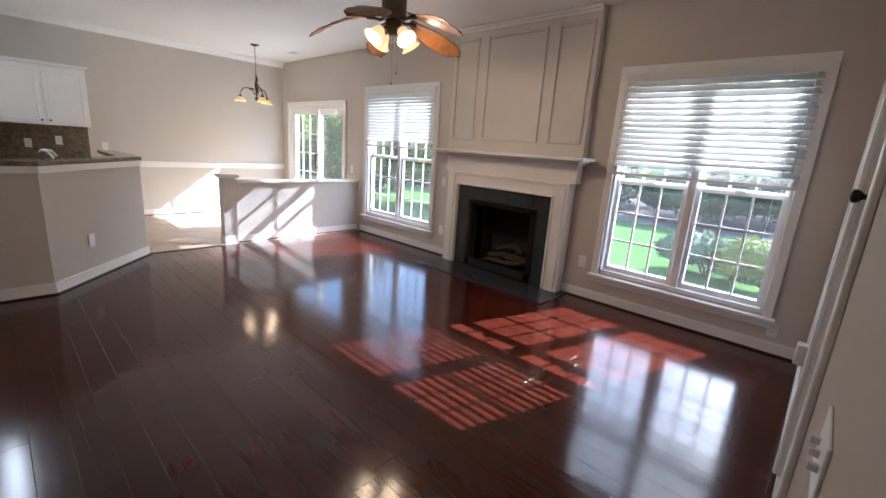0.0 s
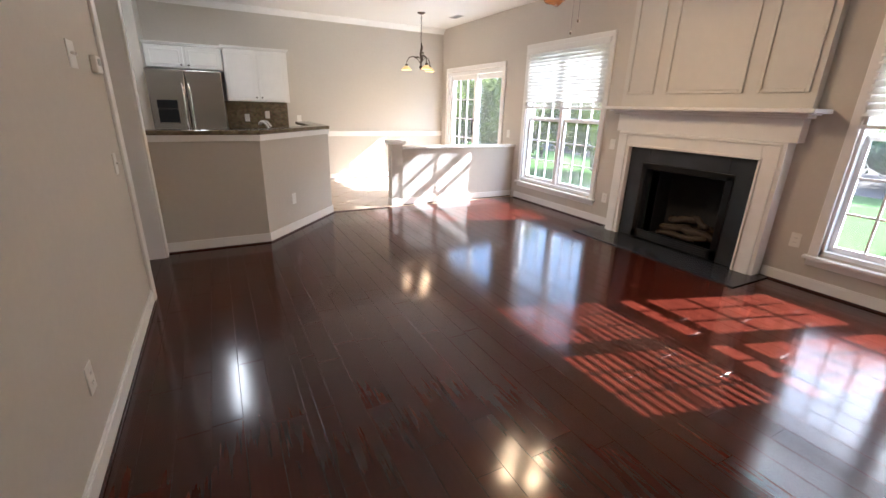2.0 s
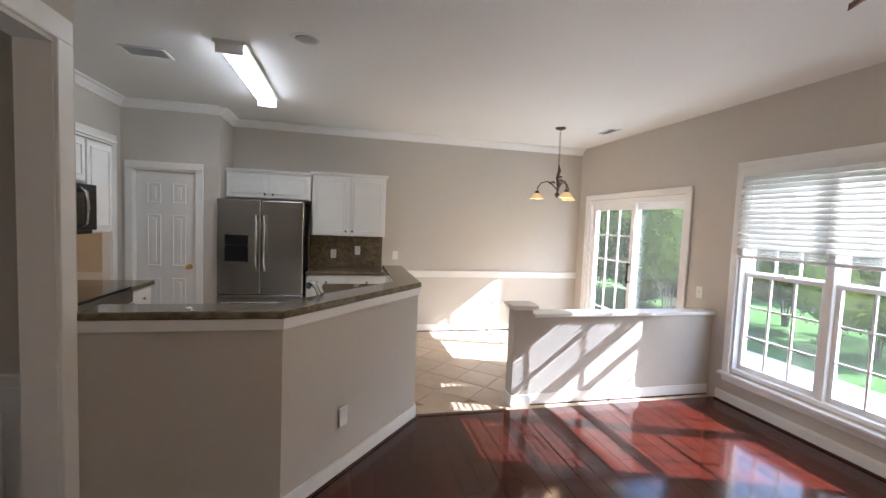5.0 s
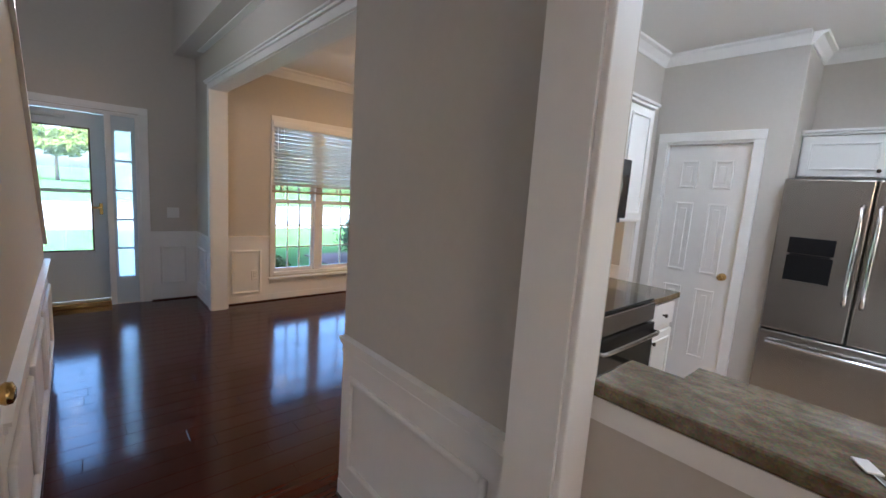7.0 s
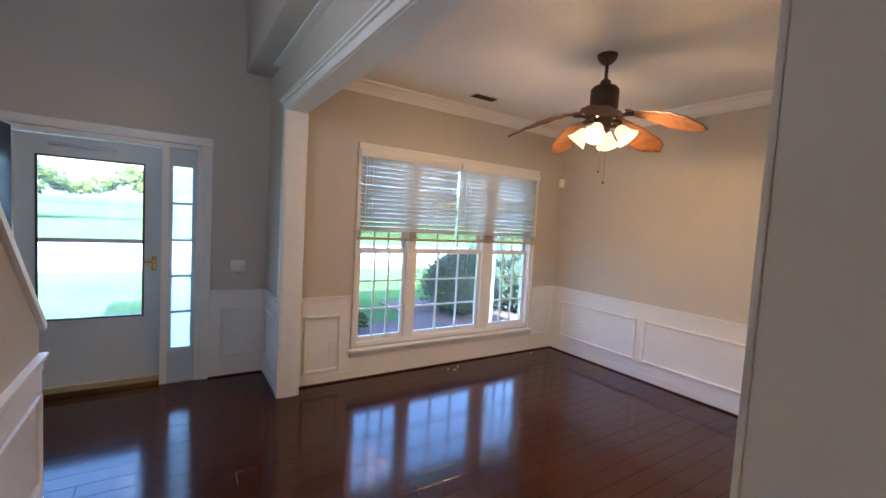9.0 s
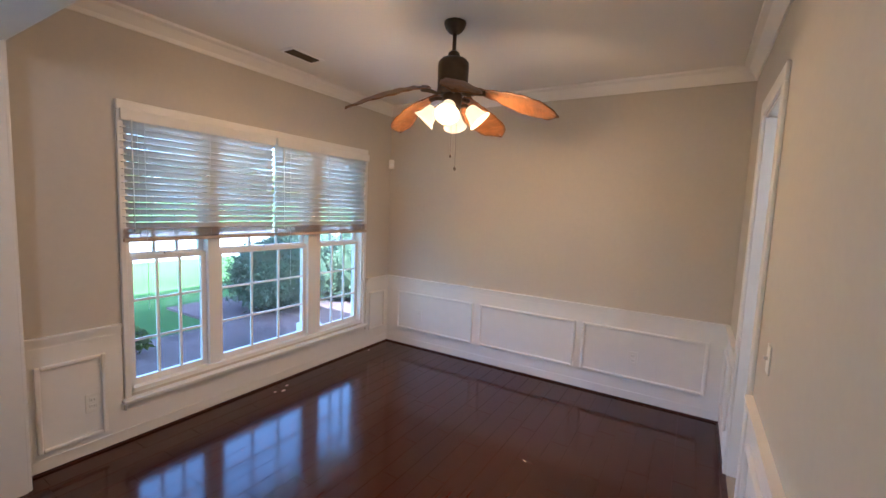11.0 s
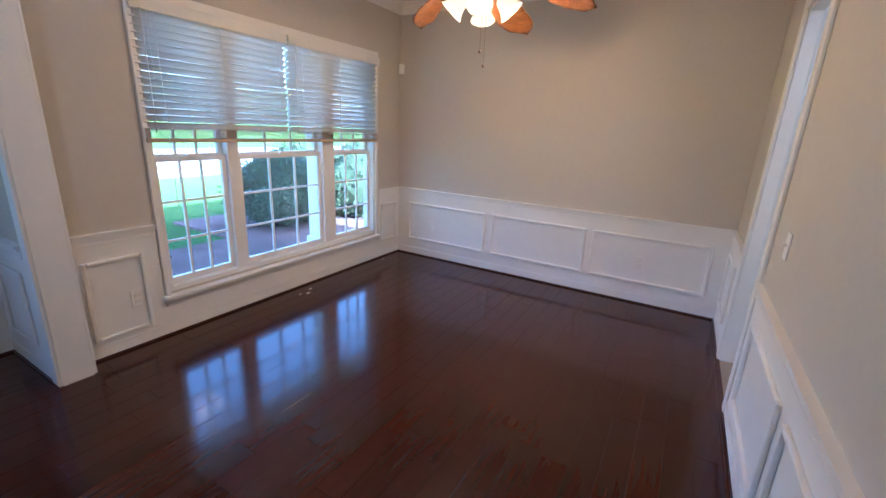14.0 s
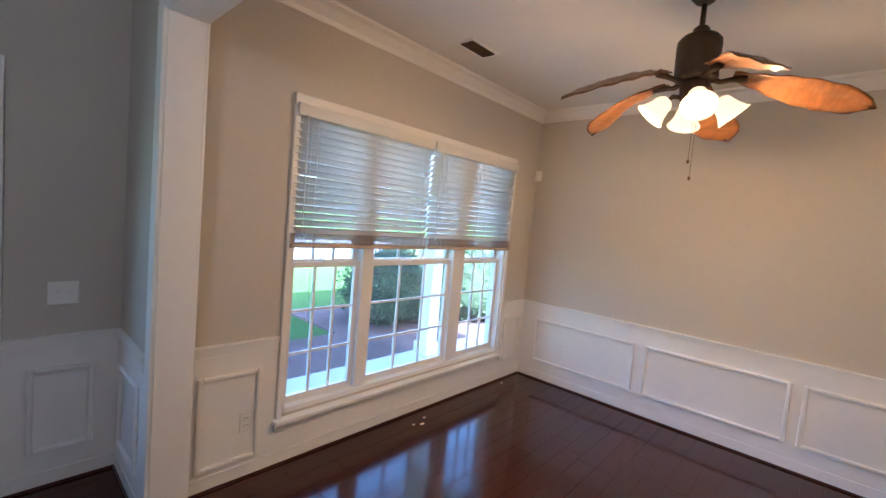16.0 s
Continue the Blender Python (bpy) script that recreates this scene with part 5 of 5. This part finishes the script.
for i, (x, y, s) in enumerate(((-6.64, -4.87, 0.018), (-6.72, -4.93, 0.012), (-7.83, -4.975, 0.012), (-6.58, -4.90, 0.01))):
    solid("paper_scrap", bbox(x - s, x + s, y - s * 0.5, y + s * 0.6, 0.0, 0.003 + 0.002 * (i % 2), 0.001, 1), PLASTIC, "tiny white scrap lying on the dark floor", "scrap", "scraps on the floor")



# ---------- outdoors ----------
GRASS = material("lawn_grass", (0.070, 0.130, 0.040), 0.95, specular=0.0, spread=0.35, grain=30, bump=0.8, bump_scale=60, blotch=0.6)
CONCRETE = material("pale_concrete", (0.55, 0.54, 0.51), 0.85, specular=0.1, spread=0.1, grain=30, bump=0.3, bump_scale=80)
MULCH = material("brown_mulch", (0.15, 0.11, 0.105), 0.95, specular=0.0, spread=0.5, grain=40, bump=1.0, bump_scale=50)
LEAF = material("dark_green_leaves", (0.085, 0.125, 0.070), 0.7, specular=0.2, spread=0.3, grain=8, island=0.45)
LEAF2 = material("light_green_leaves", (0.12, 0.15, 0.03), 0.7, specular=0.2, spread=0.3, grain=8, island=0.4)
for leaf in (LEAF, LEAF2):
    ln, lk = leaf.node_tree.nodes, leaf.node_tree.links
    lt, lm = ln.new("ShaderNodeBsdfTranslucent"), ln.new("ShaderNodeMixShader")
    lm.inputs[0].default_value = 0.4
    lk.new(ln["Principled BSDF"].inputs["Base Color"].links[0].from_socket, lt.inputs[0])
    lk.new(ln["Principled BSDF"].outputs[0], lm.inputs[1]), lk.new(lt.outputs[0], lm.inputs[2]), lk.new(lm.outputs[0], ln["Material Output"].inputs[0])
BARK = material("grey_brown_bark", (0.09, 0.07, 0.055), 0.95, spread=0.35, grain=20, bump=0.8, bump_scale=40, stretch=(4, 4, 1))
SIDING = material("pale_vinyl_siding", (0.45, 0.46, 0.47), 0.6, spread=0.05, grain=10)
ROOF = material("grey_shingle", (0.10, 0.10, 0.105), 0.9, spread=0.3, grain=30)
ASPHALT = material("asphalt", (0.06, 0.06, 0.062), 0.9, specular=0.05, spread=0.15, grain=40)
FENCE = material("weathered_fence_wood", (0.22, 0.20, 0.19), 0.9, spread=0.2, grain=10, stretch=(8, 8, 1))
G = -0.32
setting("ground", boxes((-400, 400, -400, 400, G - 0.3, G)), GRASS, "mown green lawn around the house", "ground")
setting("patio", bbox(-9.5, 1.5, NY + 0.145, 6.95, G - 0.05, G + 0.03, 0.01), CONCRETE, "pale concrete patio slab along the house", "pavement")
setting("porch", boxes((-9.4, -5.06, -6.62, DY - 0.145, G - 0.05, G + 0.12), (-5.06, -2.0, -6.95, FY - 0.145, G - 0.05, G + 0.12)), CONCRETE, "pale concrete front porch slab", "pavement")
setting("mulch_bed", boxes((-13.0, -7.95, -9.6, -6.63, G - 0.05, G + 0.04), (-7.95, -5.2, -8.0, -6.63, G - 0.05, G + 0.04)), MULCH, "brown mulch planting bed", "ground")
setting("driveway", boxes((-30, 40, -27, -15.5, G - 0.05, G + 0.02)), material("bright_concrete_drive", (0.36, 0.35, 0.34), 0.85, spread=0.08), "bright concrete driveway", "road")
# the shaded zone under the trees is put into this strip's dark colour
setting("leaf_litter", bbox(-60, 60, 12.6, 28.5, G - 0.05, G + 0.015, 0.005), material("shade_toned_leaf_litter", (0.13, 0.115, 0.105), 0.95, specular=0.0, spread=0.5, grain=12, blotch=0.5), "brown leaf litter beyond the lawn, coloured darker for tree shade", "ground")
setting("street", boxes((-80, 80, 29, 36, G - 0.05, G + 0.02)), ASPHALT, "grey asphalt street behind the lawn", "road")


def foliage(rng, lumps, count, size):
    """Many small bent leaves spread through a set of ellipsoid lumps (x, y, z, rx, ry, rz)."""
    vs, fs = [], []
    for x, y, z, rx, ry, rz in lumps:
        for _ in range(count):
            d = Vector((rng.gauss(0, 1), rng.gauss(0, 1), rng.gauss(0, 1))).normalized()
            r = rng.uniform(0.62, 1.06)
            c = Vector((x + d.x * rx * r, y + d.y * ry * r, z + d.z * rz * r))
            a = Vector((rng.gauss(0, 1), rng.gauss(0, 1), rng.gauss(0, 1))).normalized()
            b = a.cross(d).normalized() if a.cross(d).length > 0.1 else Vector((1, 0, 0))
            s = size * rng.uniform(0.6, 1.4)
            n = a.cross(b) * s * 0.25
            k = len(vs)
            vs += [c - a * s, c + b * s * 0.5 + n, c + a * s, c - b * s * 0.5 + n]
            fs += [(k, k + 1, k + 2), (k, k + 2, k + 3)]
    data = bpy.data.meshes.new("foliage")
    data.from_pydata(vs, [], fs)
    return data


def shrub(x, y, w, h, mat, seed, label, count=420, size=0.05, loose=0.6):
    rng = random.Random(seed)
    s = thing("shrub", Matrix.Translation((x, y, G)), label, "shrub", "garden shrubs")
    lumps = [(rng.uniform(-0.5, 0.5) * w * loose, rng.uniform(-0.5, 0.5) * w * loose, h * (rng.uniform(0.42, 0.66) if loose > 0.3 else rng.uniform(0.44, 0.52)), w * rng.uniform(0.26, 0.4), w * rng.uniform(0.26, 0.4), h * (rng.uniform(0.28, 0.36) if loose > 0.3 else rng.uniform(0.44, 0.48))) for _ in range(7)]
    data = foliage(rng, lumps, count, size)
    data.materials.append(mat)
    f = new("foliage", data)
    f.parent = s
    core = bmesh.new()
    for lx, ly, lz, rx, ry, rz in lumps[:5]:
        m = Matrix.LocRotScale((lx, ly, lz), None, (rx * 0.92, ry * 0.92, rz * 0.92))
        bmesh.ops.create_icosphere(core, subdivisions=2, radius=1, matrix=m)
    for v in core.verts:
        v.co += Vector(noise.noise_vector(v.co * 6)) * 0.05
    part("inner_twigs", core, mat, s)
    for i in range(4):
        part("stem", tube([(0.03 * i, 0, 0), (0.08 * (i - 1.5), 0.05 * i, h * 0.3), (0.2 * (i - 1.5) * w, 0.1 * (i - 2), h * 0.6)], 0.015, 6, [0.02, 0.014, 0.006]), BARK, s)


def tree(x, y, h, w, mat, seed, count=260, size=0.16):
    rng = random.Random(seed)
    t = thing("tree", Matrix.Translation((x, y, G)), "leafy tree with a brown trunk behind the lawn", "tree", "garden trees")
    part("trunk", tube([(0, 0, 0), (0.05, 0.02, h * 0.25), (-0.04, 0.05, h * 0.5), (0.03, 0, h * 0.85)], 0.1, 9, [h * 0.028, h * 0.021, h * 0.015, h * 0.004]), BARK, t)
    lumps = []
    for i in range(9):
        a = rng.uniform(0, 6.28)
        z = h * rng.uniform(0.32, 0.5)
        e = Vector((math.cos(a) * w * rng.uniform(0.25, 0.5), math.sin(a) * w * rng.uniform(0.25, 0.5), h * rng.uniform(0.5, 0.95)))
        part("limb", tube([(0, 0, z), e * 0.5 + Vector((0, 0, z * 0.45)), e], 0.04, 6, [h * 0.012, h * 0.008, h * 0.002]), BARK, t)
        for _ in range(2):
            lumps.append((e.x + rng.uniform(-0.1, 0.1) * w, e.y + rng.uniform(-0.1, 0.1) * w, e.z + rng.uniform(-0.08, 0.05) * h, w * rng.uniform(0.12, 0.22), w * rng.uniform(0.12, 0.22), h * rng.uniform(0.06, 0.12)))
    data = foliage(rng, lumps, count, size)
    data.materials.append(mat)
    c = new("crown", data)
    c.parent = t


for i, (x, y, w, h) in enumerate(((-9.05, -8.3, 2.2, 1.32), (-10.4, -7.75, 2.2, 1.38), (-11.9, -7.7, 2.2, 1.4), (-10.6, -9.3, 2.2, 1.45), (-12.6, -9.0, 2.2, 1.5))):
    shrub(x, y, w, h, LEAF, 11 + i, "dense dark green rounded hedge shrub", 1700, 0.035, 0.26)
shrub(-6.55, -7.6, 0.45, 0.4, LEAF2, 21, "small green shrub in the mulch bed", 150, 0.04)
for i, (x, y) in enumerate(((-1.55, 7.75), (-0.7, 7.5), (0.15, 7.7), (1.0, 7.5))):
    shrub(x, y, 1.1, 0.78, LEAF2 if i == 1 else LEAF, 31 + i, "low leafy shrub at the edge of the patio", 420, 0.045)
for i, (x, y, w, h) in enumerate(((-7.3, 8.8, 2.2, 2.6), (-9.3, 9.6, 2.4, 3.0), (-11.0, 8.4, 2.0, 2.4), (-12.6, 10.5, 2.6, 3.2), (-11.4, 6.5, 2.2, 3.4), (-13.4, 7.4, 2.6, 3.8), (-9.9, 7.2, 1.9, 2.9), (-15.6, 8.6, 3.0, 4.2))):
    shrub(x, y, w, h, LEAF2, 41 + i, "tall yellow-green shrub beyond the patio door", 800, 0.06)
far = random.Random(5)
for i in range(11):
    tree(-20 + 4.2 * i + far.uniform(-1, 1), 21.5 + far.uniform(-2, 4), far.uniform(6, 8), far.uniform(6, 8), LEAF if i % 3 else LEAF2, 161 + i, 260, 0.2)
for i in range(12):
    shrub(-14 + 2.6 * i + far.uniform(-0.6, 0.6), 14.8 + far.uniform(-0.8, 1.6), 2.6, far.uniform(1.0, 1.7), LEAF, 261 + i, "dark shrub in the tree shade beyond the lawn", 260, 0.09)
for i in range(16):
    tree(-62 + 8 * i + far.uniform(-2, 2), 50 + far.uniform(-6, 8), far.uniform(10, 15), far.uniform(8, 11), LEAF if i % 3 == 0 else LEAF2, 61 + i, 220, 0.30)
for i in range(14):
    tree(-58 + 8 * i + far.uniform(-2, 2), -66 + far.uniform(-6, 6), far.uniform(5.5, 7.5), far.uniform(8, 11), LEAF if i % 3 == 0 else LEAF2, 81 + i, 220, 0.30)
fence = thing("garden_fence", Matrix.Translation((-13, 15, G)), "weathered grey wooden privacy fence", "fence")
fd_board = mesh("board", bevel(boxes((-0.068, 0.068, -0.01, 0.01, 0, 1.75)), 0.004, 1), FENCE)
for i in range(80):
    b = new("board", fd_board)
    b.parent = fence
    b.matrix_basis = pose(-7 + i * 0.145, random.uniform(-0.004, 0.004), random.uniform(-0.02, 0.02), 0, 0, 0)
for z in (0.4, 1.35):
    part("rail", boxes((-7.1, 4.6, 0.011, 0.05, z, z + 0.09)), FENCE, fence)
pc = thing("porch_column", Matrix.Translation((-8.30, -6.47, G + 0.12)), "white square porch column on the slab", "column")
part("shaft", bbox(-0.09, 0.09, -0.09, 0.09, 0.1, 2.70, 0.008), VINYL, pc)
part("plinth", bbox(-0.12, 0.12, -0.12, 0.12, 0.0, 0.14, 0.008), VINYL, pc)
part("capital", bbox(-0.12, 0.12, -0.12, 0.12, 2.65, 2.80, 0.008), VINYL, pc)
setting("porch_roof", boxes((-9.4, -5.06, -7.1, DY - 0.15, G + 2.98, G + 3.15), (-5.06, -2.0, -7.1, FY - 0.15, G + 2.98, G + 3.15)), VINYL, "white porch ceiling", "roof")


def house(x, y, w, d, h, turn, label):
    o = thing("house", pose(x, y, G, 0, 0, turn), label, "house", "houses beyond the gardens")
    part("wall", boxes((-w / 2, w / 2, -d / 2, d / 2, 0, h)), SIDING, o)
    bm = bmesh.new()
    a = [bm.verts.new(p) for p in ((-w / 2 - 0.4, -d / 2 - 0.4, h), (w / 2 + 0.4, -d / 2 - 0.4, h), (w / 2 + 0.4, d / 2 + 0.4, h), (-w / 2 - 0.4, d / 2 + 0.4, h))]
    r = [bm.verts.new((-w / 2 - 0.4, 0, h + d * 0.35)), bm.verts.new((w / 2 + 0.4, 0, h + d * 0.35))]
    for q in ((a[0], a[1], r[1], r[0]), (a[2], a[3], r[0], r[1]), (a[0], r[0], a[3]), (a[1], a[2], r[1]), (a[3], a[2], a[1], a[0])):
        bm.faces.new(q)
    part("roof", bm, ROOF, o)
    for k in range(4):
        for z in (0.9, 3.6):
            xx = -w / 2 + w * (k + 0.5) / 4
            wn_ = part("window", boxes((xx - 0.5, xx + 0.5, -d / 2 - 0.03, -d / 2 + 0.01, z, z + 1.3)), VINYL, o)
            part("pane", boxes((xx - 0.43, xx + 0.43, -d / 2 - 0.035, -d / 2 - 0.031, z + 0.07, z + 1.23)), OVENGLASS, wn_)


house(-24, 26, 12, 9, 5.5, 0, "pale two-storey neighbouring house with grey roof")
house(14, 62, 14, 9, 5.5, 0, "pale two-storey neighbouring house with grey roof")
house(-16, -66, 14, 9, 5.5, 180, "pale house across the front street")


# ---------- floors of single pieces, last ----------
def plank_floor():
    """Dark boards along x: the ones walked past are objects of their own, the rest one body."""
    rng = random.Random(7)
    fl = bpy.data.objects["floor"]
    regions = [(-5.715, EX, 0.30, NY), (-4.73, EX, SY - 0.13, 0.30), (-4.75, -2.60, -1.715, SY - 0.13), (WX, -2.60, DY, -1.715), (-4.95, -2.60, FY, DY)]
    wd, gap = 0.125, 0.0006
    rows = []
    for x0, x1, y0, y1 in regions:
        k0, k1 = math.floor(y0 / wd), math.ceil(y1 / wd)
        for k in range(k0, k1):
            a, b = max(y0, k * wd), min(y1, (k + 1) * wd)
            if b - a < 0.004:
                continue
            x = x0
            first = rng.uniform(0.2, 1.1)
            while x < x1 - 0.001:
                e = min(x1, x + first)
                if x1 - e < 0.2:
                    e = x1
                rows.append((x + gap, e - gap, a + gap, b - gap))
                x, first = e, rng.choice((0.45, 0.6, 0.75, 0.9, 1.05, 1.2))
    near = lambda r: ((r[0] + r[1]) / 2 > -3.9 and (r[2] + r[3]) / 2 > 0.4 and (r[2] + r[3]) / 2 < 3.2) or ((r[0] + r[1]) / 2 < -5.2 and -4.6 < (r[2] + r[3]) / 2 < -2.2)
    close = [r for r in rows if near(r)][:300]
    chosen = set(close)

    def plank(bm, x0, x1, y0, y1, c=(0, 0)):
        e = 0.0011
        lo = [bm.verts.new((x - c[0], y - c[1], -0.015)) for x, y in ((x0, y0), (x1, y0), (x1, y1), (x0, y1))]
        mi = [bm.verts.new((x - c[0], y - c[1], -0.0006)) for x, y in ((x0, y0), (x1, y0), (x1, y1), (x0, y1))]
        hi = [bm.verts.new((x - c[0], y - c[1], 0.0)) for x, y in ((x0 + e, y0 + e), (x1 - e, y0 + e), (x1 - e, y1 - e), (x0 + e, y1 - e))]
        for a, b in ((lo, mi), (mi, hi)):
            for i in range(4):
                bm.faces.new((a[i], a[(i + 1) % 4], b[(i + 1) % 4], b[i]))
        bm.faces.new(hi)

    rest = bmesh.new()
    for r in rows:
        if r in chosen:
            bm = bmesh.new()
            c = ((r[0] + r[1]) / 2, (r[2] + r[3]) / 2)
            plank(bm, *r, c)
            ob = part("plank", bm, WOOD, fl)
            ob.location = (c[0], c[1], 0)
        else:
            plank(rest, *r)
    tagged(part("planks", rest, WOOD, fl, "dark cherry hand-scraped wood boards"), kind="stuff")


def tile_floor():
    rng = random.Random(3)
    s = 0.33
    fl = setting("floor_tile", boxes((WX, -5.717, -1.65, NY, -0.016, -0.004), (-5.717, -4.72, -1.65, 0.30, -0.016, -0.004), (-7.48, -6.83, -1.769, -1.65, -0.016, -0.004)), GROUT, "beige ceramic tile floor with tan grout", "floor")
    data = mesh("tile", bevel(boxes((-s / 2 + 0.003, s / 2 - 0.003, -s / 2 + 0.003, s / 2 - 0.003, -0.004, 0.001)), 0.002, 1), TILE)
    for i in range(-30, 30):
        for j in range(-30, 30):
            x, y = -6.9 + (i + j) * s * 0.7071, 2.0 + (i - j) * s * 0.7071
            r = s * 0.72
            if (WX + r - 0.1 < x < -5.72 - r + 0.02 and -1.65 + r < y < NY - r + 0.1):
                t = new("tile", data)
                t.parent = fl
                t.matrix_basis = pose(x, y, 0.0, 0, 0, 45 + rng.choice((0, 90, 180, 270)))
    edge = part("edge_tiles", boxes((-5.90, -5.722, 1.2, 2.0, -0.004, 0.0004), (-5.9, -5.722, 2.0, NY, -0.004, 0.0004)), TILE, fl)
    setting("threshold_strip", bbox(-5.735, -5.70, 1.20, 2.02, -0.004, 0.008, 0.003), SHOE, "dark wood strip between boards and tile", "threshold")


plank_floor()
tile_floor()
